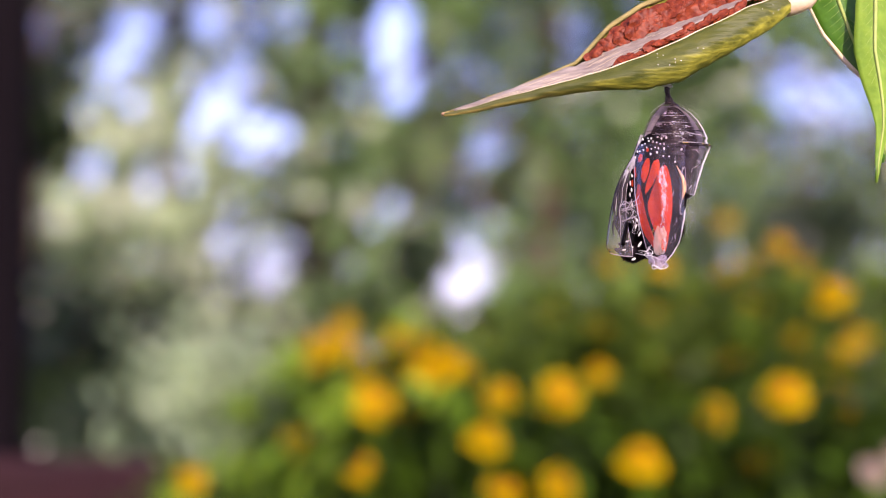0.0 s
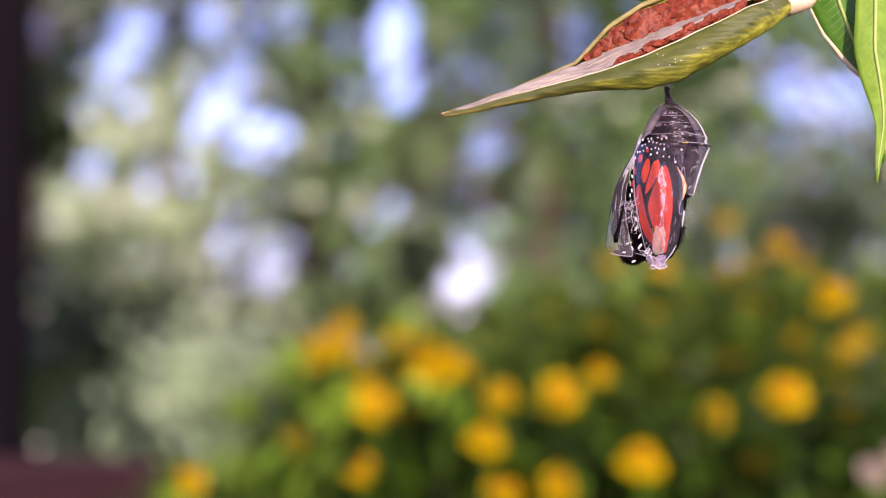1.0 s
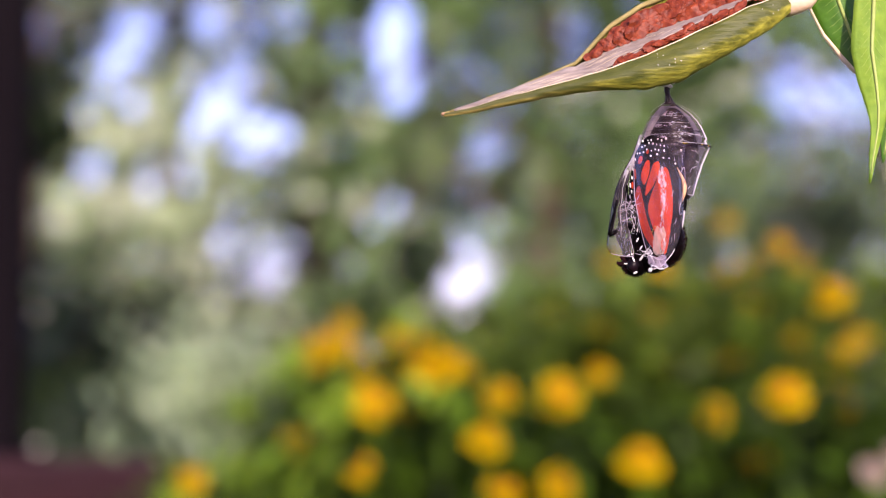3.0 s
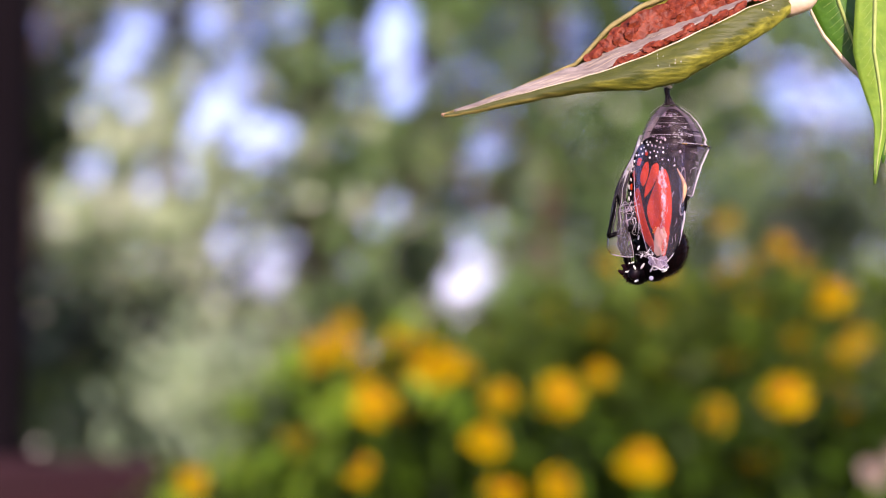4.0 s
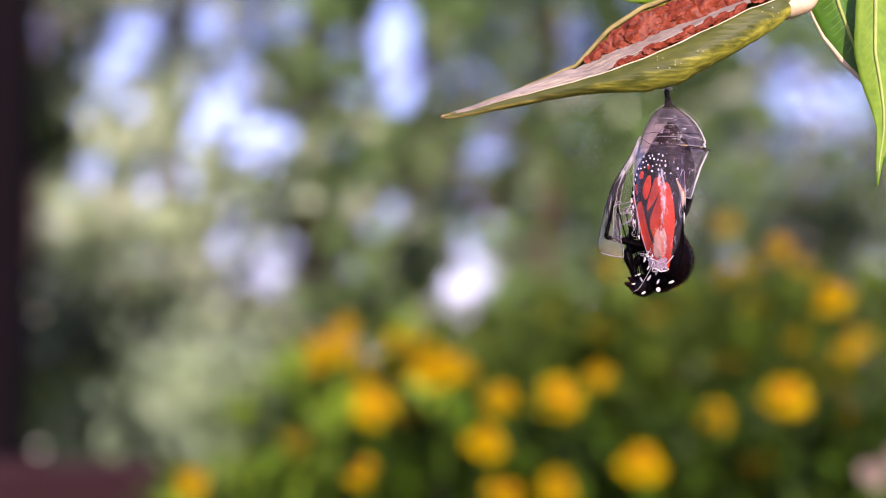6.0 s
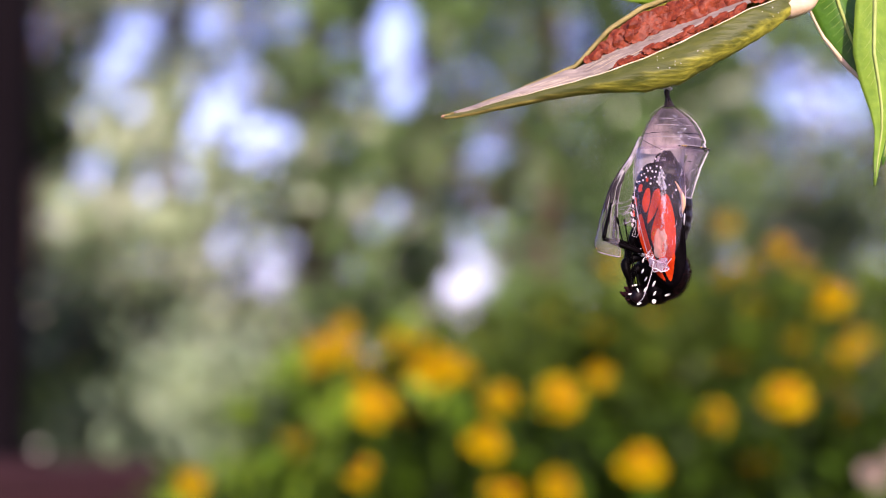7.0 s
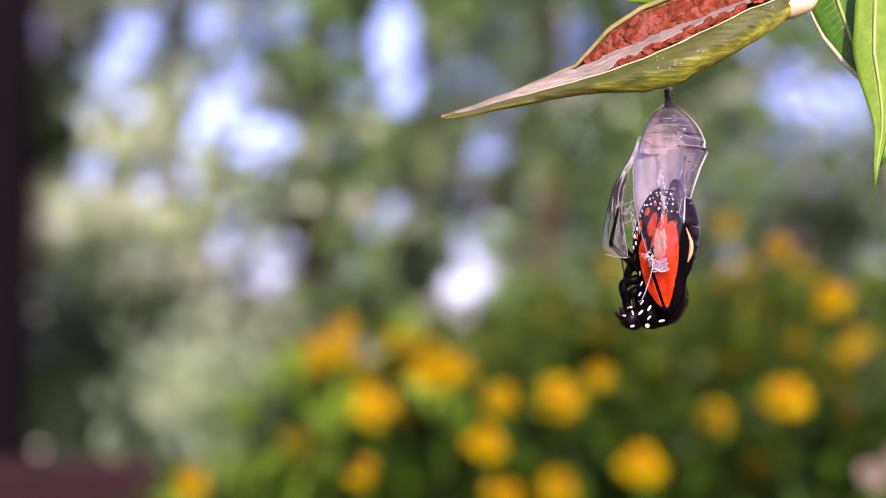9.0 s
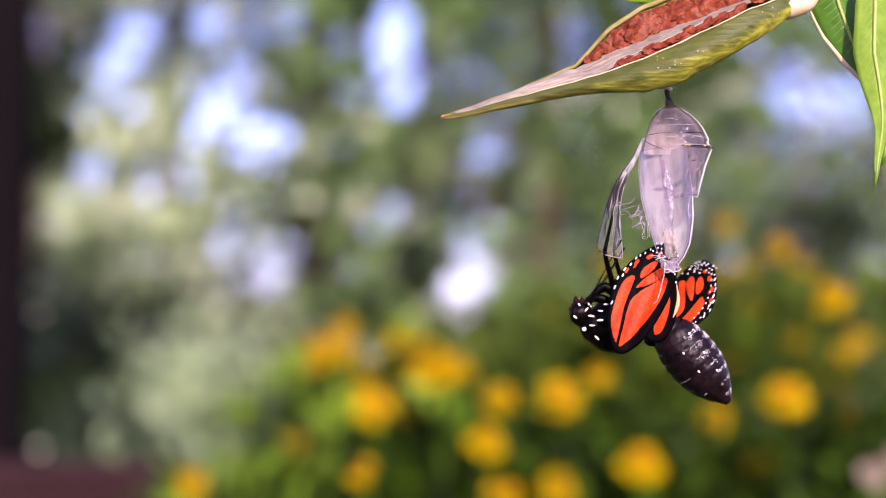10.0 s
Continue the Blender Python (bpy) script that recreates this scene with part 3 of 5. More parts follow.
for dx, dz in ((-0.016, 1.166), (0.004, 1.176), (0.020, 1.160), (0.030, 1.176)):
    part("stem", Geo().tube([(dx * .3, 0, 0), (dx * .8, 0.01, 0.6), (dx, 0, dz)], [0.004, 0.003, 0.002], 6, 8), M_HERB, pink, scale=1)
    b = new("blossom", PINK)
    b.parent, b.location = pink, (dx, 0, dz)
    b.rotation_euler = (radians(rp.uniform(40, 70)), 0, rp.uniform(-.4, .4))

# ---- milkweed with its split pod ----
def blade(length, half, bend, fold, droop, n=18, m=4, wave=0.3):
    """A lance-shaped leaf along +z from its base: rows across it, and its midrib line."""
    rows, rib = [], []
    for i in range(n + 1):
        s = i / n
        w = half * (math.sin(math.pi * min(1, s + 0.02) ** 0.8) ** 0.85 if 0 < s < 1 else 0.02)
        c = Vector((bend * math.sin(s * math.pi * 0.9), droop * s * s, length * s))
        rib.append(c)
        rows.append([c + Vector((w * k / m, fold * w * abs(k / m) + wave * math.sin(s * 16 + k) * abs(k / m), 0)) for k in range(-m, m + 1)])
    return rows, rib


plant = thing("milkweed_plant", "milkweed stem with long green leaves and a split seed pod", "plant", SUB)
part("stem", Geo().tube([(160, 60, -1249), (150, 40, -600), (140, 22, -100), (120, 14, 64), (84, 8, 66), (69.5, 6, 52), (71.2, 5, 44.5), (74, 4.5, 41), (76.8, 4.5, 37.5)],
                        [4.0, 3.6, 3.0, 2.2, 1.4, 0.75, 0.75, 0.7], 9, 48), M_STEM, plant, "pinkish green stem")
part("stalk", Geo().tube([(60.8, 0.5, 43.3), (63.2, 0.5, 43.6), (65.2, 0.8, 44.4), (67, 3, 48), (69.5, 6, 54)], [2.3, 1.8, 1.2, 1.0, 1.0], 9, 16), M_STALK, plant, "cream pod stalk")

# husk: each station along the pod gives its lower edge, front rim and back rim
POD_X = [0.2, 5.6, 11.6, 17.6, 23.6, 29.6, 35.6, 41.6, 47.6, 53.6, 59.6, 62.6]
POD_LOW = [23.6, 24.4, 25.5, 26.7, 27.7, 28.4, 28.4, 29.8, 33.3, 36.5, 40.5, 43.4]
POD_FRONT = [23.9, 25.1, 26.8, 28.3, 29.8, 31.6, 33.8, 36.5, 39.3, 42.3, 44.6, 44.2]
POD_BACK = [24.1, 25.9, 28.1, 30.5, 33.0, 39.6, 43.6, 46.0, 47.6, 48.6, 48.0, 44.8]
POD_DEEP = [0.4, 1.2, 2.2, 3.2, 4.2, 5.6, 6.6, 7.2, 7.0, 5.6, 3.0, 0.8]


def pod_at(x):
    return [float(np.interp(x, POD_X, c)) for c in (POD_LOW, POD_FRONT, POD_BACK, POD_DEEP)]


def husk_rows(inset, n=64, m=26):
    rows = []
    for i in range(n + 1):
        x = POD_X[0] + (POD_X[-1] - POD_X[0]) * i / n
        lo, fr, bk, dp = pod_at(x)
        lo += inset + (0.22 * noise.noise(Vector((x * 0.55, 3, 1))) + 0.14 * noise.noise(Vector((x * 1.7, 8, 1)))) * min(1, max(0, (x - 20) / 12))
        dp = max(0.05, dp - inset)
        line = [(x, -dp * 0.62, fr), (x, -dp * 0.84, fr * 0.5 + lo * 0.5), (x, -dp * 0.72, lo + (fr - lo) * 0.10),
                (x, -dp * 0.35, lo - 0.05), (x, dp * 0.9, lo * 0.7 + bk * 0.3), (x, dp * 0.95, lo * 0.35 + bk * 0.65), (x, dp * 0.45, bk)]
        r = spline(line, m)
        rows.append([p + Vector((0, noise.noise(p * 0.35) * 0.25, noise.noise(p * 0.3 + Vector((7, 0, 0))) * 0.18)) for p in r])
    return rows


outer = husk_rows(0)
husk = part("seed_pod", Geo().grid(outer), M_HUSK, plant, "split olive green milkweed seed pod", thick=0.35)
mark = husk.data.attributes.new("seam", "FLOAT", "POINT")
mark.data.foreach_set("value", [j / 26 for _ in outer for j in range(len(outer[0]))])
part("front_rim", Geo().tube([r[0] for r in outer[1:-3]], [0.10, 0.2, 0.24, 0.22, 0.2], 6), M_RIM, husk, "pale dry rim")
part("back_rim", Geo().tube([r[-1] for r in outer[1:-3]], [0.16, 0.3, 0.5, 0.5, 0.4], 6), M_DRY, husk)
part("pod_tip", Geo().ball((0.1, 0, 23.9), (0.45, 0.35, 0.35)), M_STEM, husk, "brown withered tip")
# pale silky band that carries the seeds: it fills the narrow end and thins out between the two rows of seeds
def band_edges(x):
    lo, fr, bk, dp = pod_at(x)
    top = float(np.interp(x, [2, 12, 22, 26, 32, 38, 46, 54], [0.96, 0.96, 0.94, 0.60, 0.50, 0.44, 0.42, 0.40]))
    low = float(np.interp(x, [2, 24, 30, 38, 54], [0.0, 0.0, 0.10, 0.20, 0.24]))
    return fr + (bk - fr) * low, fr + (bk - fr) * top, dp


lin = []
for i in range(90):
    x = 2.0 + 52.0 * i / 89
    z0, z1, dp = band_edges(x)
    lin.append([Vector((x, -dp * 0.50 + dp * 0.75 * k / 12 - 0.35 * math.sin(k / 12 * math.pi) + 0.14 * noise.noise(Vector((x * 0.25, k * 1.1, 0))), z0 - 0.25 + (z1 - z0 + 0.3) * k / 12
                        + 0.10 * noise.noise(Vector((x * 0.4, k * 1.3, 0))))) for k in range(13)])
part("lining", Geo().grid(lin), M_LINING, husk, "pinkish silky band between the seeds", thick=0.25)
for k in (2, 4, 6, 7, 9, 11):
    part("silk_strand", Geo().tube([r[k] + Vector((0, -0.16, 0.05 * math.sin(i * 0.4 + k))) for i, r in enumerate(lin[4 + k:80 - 2 * k])], [0.01, 0.035, 0.025, 0.04, 0.015], 5), M_RIM, husk)
# sheet over the husk's inside; its shade is in the colour
part("inner_wall", Geo().grid([[r[k] + Vector((0, -0.5, -0.15)) for k in range(18, 26)] for r in outer[24:58]]), M_INNER, husk, "green inner wall with shade painted in")


def seed_geo(seed):
    """A flat drop-shaped seed with a crimped rim."""
    rows = []
    for i in range(13):
        th = math.pi * i / 12
        row = []
        for j in range(44):
            ph = math.tau * j / 44
            rim = math.sin(th)
            crimp = 1 + 0.04 * math.sin(ph * 14 + seed) * rim + 0.05 * math.sin(ph * 3 + 2 * seed)
            p = Vector((3.3 * rim * math.cos(ph) * crimp, 0.75 * math.cos(th) * (1 - 0.2 * rim ** 6), 2.7 * rim * math.sin(ph) * crimp))
            p.y += 0.55 * noise.noise(p * 0.5 + Vector((seed * 3, 0, 0))) + 0.22 * math.sin(ph * 14 + seed) * rim ** 5 - 0.6 * rim ** 8 + 0.4 * rim ** 3
            row.append(p * MM)
        rows.append(row)
    return Geo().grid(rows, True)


SEEDS = [link("seed", seed_geo(k), M_SEED) for k in range(4)]
rs = random.Random(3)
for k in range(27):   # upper row: seeds overlapping like shingles along the pod
    x = 26.0 + k * 1.2
    lo, fr, bk, dp = pod_at(x)
    z0, z1, _ = band_edges(x)
    room = bk - z1
    s = new("seed", SEEDS[rs.randrange(4)])
    s.parent, s.location = husk, Vector((x, dp * 0.22 - 0.10 * k % 0.9 - 0.5 * (k % 2), z1 + room * (0.16 if k % 2 else 0.40) * min(1, 0.6 + k / 16) + rs.uniform(-.25, .25))) * MM
    s.rotation_euler = (rs.uniform(-.45, -.05), radians(-32 + rs.uniform(-22, 22)), rs.uniform(-.35, .25))
    q = min(1.0, 0.40 + k * 0.07) * rs.uniform(0.82, 1.0)
    s.scale = (q * 0.95, q, q * 0.80)
for k in range(19):   # lower row, half hidden behind the front rim
    x = 31.0 + k * 1.15
    lo, fr, bk, dp = pod_at(x)
    z0, z1, _ = band_edges(x)
    s = new("seed", SEEDS[rs.randrange(4)])
    s.parent, s.location = husk, Vector((x, -dp * 0.50, (fr + z0) / 2 + 0.15 + rs.uniform(-.15, .2))) * MM
    s.rotation_euler = (rs.uniform(-1.1, -.5), radians(-28 + rs.uniform(-18, 18)), rs.uniform(-.3, .3))
    q = rs.uniform(0.36, 0.56)
    s.scale = (q * 1.1, q, q * 0.8)
drop = link("latex_bead", Geo().ball((0, 0, 0), (0.09 * MM,) * 3, None, 6, 4), M_DROP)
for k in range(15):
    x = rs.choice((rs.uniform(36.5, 41), rs.uniform(54, 59), rs.uniform(30, 45)))
    lo, fr, bk, dp = pod_at(x)
    i = round((x - POD_X[0]) / (POD_X[-1] - POD_X[0]) * 64)
    p = outer[i][rs.randrange(1, 6)]
    d = new("latex_bead", drop)
    d.parent, d.location = husk, (p + Vector((0, -0.2, 0))) * MM


def leaf_part(rows_rib, m, material, label, rib_r=0.45, edge=False):
    rows, rib = rows_rib
    ob = part("leaf", Geo().grid(rows), material, plant, label, origin=(0, 0, 0), thick=0.25)
    ob.matrix_basis = Matrix.Translation(m.translation * MM) @ m.to_3x3().to_4x4()
    part("midrib", Geo().tube([p + Vector((0, -0.12, 0)) for p in rib[:-1]], [rib_r, rib_r * 0.7, rib_r * 0.25], 6), M_VEIN, ob, origin=(0, 0, 0))
    if edge:
        part("curled_edge", Geo().tube([r[0] + Vector((0, -0.1, 0)) for r in rows[1:]], [0.15, 0.24, 0.26, 0.5, 0.25], 7), M_STALK, ob, "cream curled edge", origin=(0, 0, 0))
    for k in range(3, 15):
        for sgn in (-1, 1):
            a = rib[k] + Vector((0, -0.10, 0))
            j = min(k + 2, len(rows) - 2)
            e = rows[j][4 + 3 * sgn] + Vector((0, -0.08, 0))
            part("vein", Geo().tube([a, a.lerp(e, .5) + Vector((0, -0.06, -0.25)), e], [0.028, 0.02, 0.010], 4, 5), M_VEIN, ob, origin=(0, 0, 0))
    return ob




def table_blade(heights, centres, halves, fold, n=18, m=4, wave=0.12):
    """A leaf hanging down from (0, 0, 0): its midrib and half width by height."""
    rows, rib = [], []
    for i in range(n + 1):
        z = heights[0] + (heights[-1] - heights[0]) * i / n
        c = Vector((float(np.interp(-z, [-h for h in heights], centres)), -1.0 * (i / n) ** 2, z))
        w = float(np.interp(-z, [-h for h in heights], halves))
        rib.append(c)
        rows.append([c + Vector((w * k / m, fold * w * abs(k / m) + wave * math.sin(i * 1.1 + k) * abs(k / m), 0)) for k in range(-m, m + 1)])
    return rows, rib


leaf_front = leaf_part(table_blade([0, -10.7, -19.7, -24.7, -29.7, -33.7, -38.7, -43.2], [0, 0.2, 0.0, 0.8, 1.4, 1.4, 0.6, 0.1], [0.6, 3.2, 3.4, 3.1, 2.0, 1.1, 0.6, 0.1], 0.35, 26),
                       pose(75.9, -1.5, 54.8), M_LEAF, "bright green lance-shaped leaf with a pale midrib")
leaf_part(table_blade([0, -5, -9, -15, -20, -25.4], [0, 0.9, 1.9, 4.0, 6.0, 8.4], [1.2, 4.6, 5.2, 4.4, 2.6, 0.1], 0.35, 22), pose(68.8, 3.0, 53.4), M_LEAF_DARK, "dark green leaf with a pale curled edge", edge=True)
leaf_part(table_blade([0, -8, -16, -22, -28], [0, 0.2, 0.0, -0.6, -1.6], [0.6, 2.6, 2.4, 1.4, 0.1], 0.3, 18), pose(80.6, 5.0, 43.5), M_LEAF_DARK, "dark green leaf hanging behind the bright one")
leaf_part(blade(16, 2.0, 0.3, 0.3, 2), pose(43, 4, 45.9, 0, -86, 0), M_LEAF, "green leaf above the pod")

# ---- chrysalis ----
HANG = Vector((39.7, 0.0, 28.9))
chrys = thing("chrysalis", "clear split chrysalis skin hanging from the seed pod", "chrysalis", SUB @ Matrix.Translation(HANG * MM), HANG)
part("silk_pad", Geo().ball((39.6, 0, 29.0), (0.9, 0.8, 0.35)).ball((40.1, -0.3, 28.8), (0.5, 0.5, 0.3)).ball((40.7, -0.2, 29.5), (0.4, 0.4, 0.25)), M_SILK, chrys, "white silk pad")
part("cremaster", Geo().tube([(39.7, 0, 28.9), (39.6, 0, 27.9), (39.9, 0, 27.0), (40.0, 0, 26.4), (40.1, 0, 25.7)], [0.50, 0.40, 0.36, 0.55, 1.0], 12, 14), M_EDGE, chrys, "black stalk")
for k in range(9):
    a = k * 0.7
    part("stalk_ridge", Geo().tube([(39.65 + 0.45 * math.cos(a), 0.45 * math.sin(a), 28.6), (39.8 + 0.33 * math.cos(a), 0.33 * math.sin(a), 27.4), (40.1 + 0.95 * math.cos(a), 0.9 * math.sin(a), 25.7)],
                                   [0.08, 0.06, 0.1, 0.04], 5, 8), M_EDGE, chrys)

# rings of the upper skin, from the stalk down: height, left and right edge, depth
SH_W = [26.3, 25.3, 24.1, 22.6, 20.9, 19.4, 19.0, 17.9]
SH_L = [39.7, 38.2, 37.1, 36.2, 35.5, 35.1, 35.0, 34.8]
SH_R = [40.4, 41.8, 43.6, 45.0, 46.0, 46.6, 46.3, 47.1]
SH_D = [0.4, 1.6, 3.1, 4.4, 5.3, 5.6, 5.6, 5.7]
GROOVES = (24.3, 23.2, 22.0, 20.7, 19.1)


def shell_point(w, ang, inset=0.0):
    l, r, d = (float(np.interp(-w, [-v for v in SH_W], c)) for c in (SH_L, SH_R, SH_D))
    sag = w + 0.35 * math.sin(ang) * math.cos(ang) + 0.18 * noise.noise(Vector((ang * 1.6, w * 0.3, 5)))
    groove = -sum(0.16 * math.exp(-((sag - g0) / 0.13) ** 2) for g0 in GROOVES)
    crumple = 0.10 * noise.noise(Vector((ang * 5, w * 1.3, 2))) + 0.05 * noise.noise(Vector((ang * 14, w * 4, 7)))
    a = (r - l) / 2 + (groove + crumple) * 0.5 - inset
    return Vector(((l + r) / 2 + a * math.cos(ang), max(0.1, d + groove + crumple - inset) * math.sin(ang), w))


rows = [[shell_point(w, math.tau * j / 64) for j in range(64)] for w in np.linspace(26.2, 17.9, 96)]
part("abdomen_case", Geo().grid(rows, True, True), M_SHELL, chrys, "clear ringed upper skin")
part("back_skin", Geo().grid([[shell_point(w, math.pi * (0.02 + 0.96 * k / 24), 0.45) for k in range(25)] for w in np.linspace(25.4, 17.5, 24)]), M_BACK_TOP, chrys, "milky inner skin")
rl = random.Random(31)


def on_shell(w0, a0, a1, lift, radii, material, name="ring_line", label="", wob=0.10, n=27, drop=0.0):
    pts = [shell_point(w0 - drop * k / (n - 1) + wob * noise.noise(Vector((k * 0.3, w0 * 3, 4))), a0 + (a1 - a0) * k / (n - 1), -lift) for k in range(n)]
    return part(name, Geo().tube(pts, radii, 5), material, chrys, label)


for w in (23.3, 22.1, 20.0):
    on_shell(w, math.pi * 1.02, math.pi * 1.9, 0.05, [0.01, 0.03, 0.045, 0.02, 0.035, 0.01], M_RIDGE)
on_shell(20.65, math.pi * 1.50, math.pi * 1.90, 0.05, [0.02, 0.10, 0.14, 0.06, 0.12, 0.10, 0.02], M_EDGE, "dark_line", "dark crease between two rings")
on_shell(20.45, math.pi * 1.5, math.pi * 1.93, 0.08, [0.02, 0.06, 0.09, 0.05, 0.02], M_RIDGE, drop=1.0)
on_shell(20.6, math.pi * 1.03, math.pi * 1.42, 0.03, [0.02, 0.05, 0.03], M_EDGE, "dark_line", drop=-0.2)
on_shell(18.55, math.pi * 1.50, math.pi * 1.96, 0.30, [0.04, 0.13, 0.11, 0.13, 0.05], M_RIDGE, "bead_line", wob=0.04, drop=0.25)
on_shell(18.15, math.pi * 1.52, math.pi * 1.96, 0.22, [0.02, 0.07, 0.08, 0.05], M_EDGE, "dark_line", wob=0.04, drop=0.25)
bead = Geo().ball((0, 0, 0), (0.26 * MM, 0.16 * MM, 0.15 * MM), None, 8, 5)
BEADS = [link("bead", bead, M_EDGE), link("bead", bead, M_GOLD)]
for k in range(17):
    b = new("bead", BEADS[1 if k in (1, 2, 8, 12) else 0])
    b.parent = chrys
    b.location = (shell_point(18.40 - 0.25 * k / 16, math.pi * (1.52 + 0.44 * k / 16), -0.42) - HANG) * MM
for k in range(26):   # wet wrinkles down the middle of the front; whitish milk paints their highlights
    w, a, half = 18.9 + 5.2 * (k + rl.random()) / 26, math.pi * 1.53 + rl.gauss(0, 0.13), rl.uniform(0.03, 0.13)
    tall = rl.uniform(0.03, 0.11)
    rows = [[shell_point(w + tall * q + 0.15 * noise.noise(Vector((s * 3, k, 0))), a + half * s * (1.1 - 0.5 * abs(q)), -0.10 - 0.10 * noise.noise(Vector((s * 2, q * 2, k)))) for s in np.linspace(-1, 1, 7)]
            for q in np.linspace(-1, 1, 4)]
    part("wrinkle", Geo().grid(rows), M_CRINKLE, chrys)

# the back half of the skin ends in a step; its arc runs from the front over the dorsal side to behind
DO_W = [17.9, 15.1, 12.1, 9.7]
DO_R = [47.0, 45.8, 44.9, 44.3]
rows = []
for w in np.linspace(17.9, 9.7, 30):
    r = float(np.interp(-w, [-v for v in DO_W], DO_R))
    rows.append([Vector((40.6 + (r - 40.6) * math.cos(a), (5.5 + 0.14 * noise.noise(Vector((a * 5, w * 1.2, 4)))) * math.sin(a) * (0.92 + 0.01 * (w - 9)), w + 0.25 * math.sin(a * 3)))
                 for a in np.linspace(-1.25, 1.9, 34)])
back_case = rows
part("back_case", Geo().grid(rows), M_DORSAL, chrys, "clear dorsal skin with a torn edge")
part("back_skin", Geo().grid([[Vector((40.6 + (r[13].x - 40.9) * math.cos(0.12 + 0.1 * k), 4.6 * math.sin(0.12 + 0.1 * k), r[13].z)) for k in range(9)] for r in rows]), M_BACK, chrys, "milky inner skin")
# white tube that stands in for the highlight along the right edge
part("edge_highlight", Geo().tube([shell_point(w, -0.20, -0.06) for w in np.linspace(25.2, 18.0, 30)] + [r[11] + Vector((0.1, -0.1, 0)) for r in rows], [0.03, 0.09, 0.15, 0.16, 0.15, 0.06], 6), M_SILK, chrys, "edge line painted as a highlight")
part("dark_edge", Geo().tube([shell_point(w, -0.02, -0.05) for w in np.linspace(24.6, 18.0, 30)] + [r[13] + Vector((0.14, 0.0, 0)) for r in rows], [0.02, 0.06, 0.07, 0.09, 0.07, 0.03], 5), M_EDGE, chrys)
part("shoulder_spur", Geo().tube([shell_point(19.3, 0.0), shell_point(19.2, 0.0) + Vector((0.35, -0.1, -0.5)), shell_point(18.9, 0) + Vector((0.7, -0.1, -0.7))], [0.12, 0.07, 0.02], 5, 6), M_SILK, chrys)
part("torn_edge", Geo().tube([p + Vector((0, -0.08, 0)) for p in rows[-1][4:18]], [0.06, 0.14, 0.09, 0.07], 5), M_RIDGE, chrys, "pale torn edge")
for k in range(15):   # scratches and folds of the dorsal skin
    i, j = rl.randrange(2, 24), rl.randrange(3, 11)
    p, q = rows[i][j], rows[min(29, i + rl.randrange(0, 5))][j + rl.choice((-2, -1, 1, 2))]
    part("fold", Geo().tube([p + Vector((0, -0.08, 0)), p.lerp(q, .5) + Vector((rl.uniform(-.15, .15), -0.14, rl.uniform(-.15, .15))), q + Vector((0, -0.08, 0))], [0.02, rl.uniform(.04, .1), 0.02], 5, 6),
         M_RIDGE if k % 4 else M_EDGE, chrys)

# wing case: the front sheet, narrowing to a crumpled tip
WC_W = [20.4, 18.0, 14.0, 9.6, 5.1, 1.1, -0.9, -2.4]
WC_L = [35.3, 34.7, 34.2, 34.1, 34.7, 35.7, 36.3, 36.9]
WC_R = [43.4, 43.6, 43.3, 43.0, 42.5, 41.6, 40.5, 39.2]
CASE_PIVOT = Vector((39.7, -2, 20.0))


def case_point(w, k):
    l, r = (float(np.interp(-w, [-v for v in WC_W], c)) for c in (WC_L, WC_R))
    l, r = l - 0.55, r - 0.55
    a = math.pi * (1.06 + 0.88 * k)
    d = 6.3 * (0.72 + 0.28 * min(1, max(0, (w + 2.8) / 9)) ** 0.7)
    crumple = noise.noise(Vector((k * 22, w * 0.8, 3))) + 0.5 * noise.noise(Vector((k * 45, w * 1.9, 8)))
    crease = 0.2 * math.exp(-((k - 0.50) / 0.06) ** 2) + 0.10 * noise.noise(Vector((k * 6, w * 0.4, 3))) + 0.30 * crumple * math.exp(-((k - 0.50) / 0.10) ** 2) * (1 if w < 17 else 0.3)
    lift = 3.8 * min(1, max(0, (15 - w) / 9)) ** 0.8   # the lower half bows away from the body
    return Vector(((l + r) / 2 + (r - l) / 2 * math.cos(a) / math.cos(math.pi * 0.06), (d * (1 - lift / 8.2) + crease) * math.sin(a) * 0.98 - lift, w))


rows = [[case_point(w, k / 64) for k in range(65)] for w in np.linspace(18.4, -2.4, 104)]
case = part("wing_case", Geo().grid(rows), M_CASE, chrys, "clear wing case with a crumpled tip", origin=CASE_PIVOT)
back = []
for r in rows[::3]:
    l, e = r[0].x + 0.35 - 0.14 * r[0].y, r[-1].x + 0.2 - 0.14 * r[-1].y
    back.append([Vector(((l + e) / 2 - (e - l) / 2 * math.cos(math.pi * k / 17) * 0.98, 1.8 + 3.6 * math.sin(math.pi * k / 17) ** 0.7 * min(1, 0.35 + (r[0].z + 2.4) / 14), r[0].z)) for k in range(18)])
part("back_skin", Geo().grid(back), M_BACK, case, "milky inner skin")
part("case_edge", Geo().tube([r[0] for r in rows], [0.04, 0.07, 0.09, 0.05], 5), M_RIDGE, case)
# the edge highlight goes on down the case as a white tube
part("case_edge", Geo().tube([r[-1] + Vector((0, -0.1, 0)) for r in rows[34:]], [0.05, 0.12, 0.13, 0.07], 6), M_SILK, case, "edge line painted as a highlight")
part("case_seam", Geo().tube([case_point(w, 0.02 + (20.4 - w) * 0.16) + Vector((0, -0.08, 0)) for w in np.linspace(20.3, 17.6, 12)], [0.03, 0.06, 0.03], 5), M_EDGE, case)
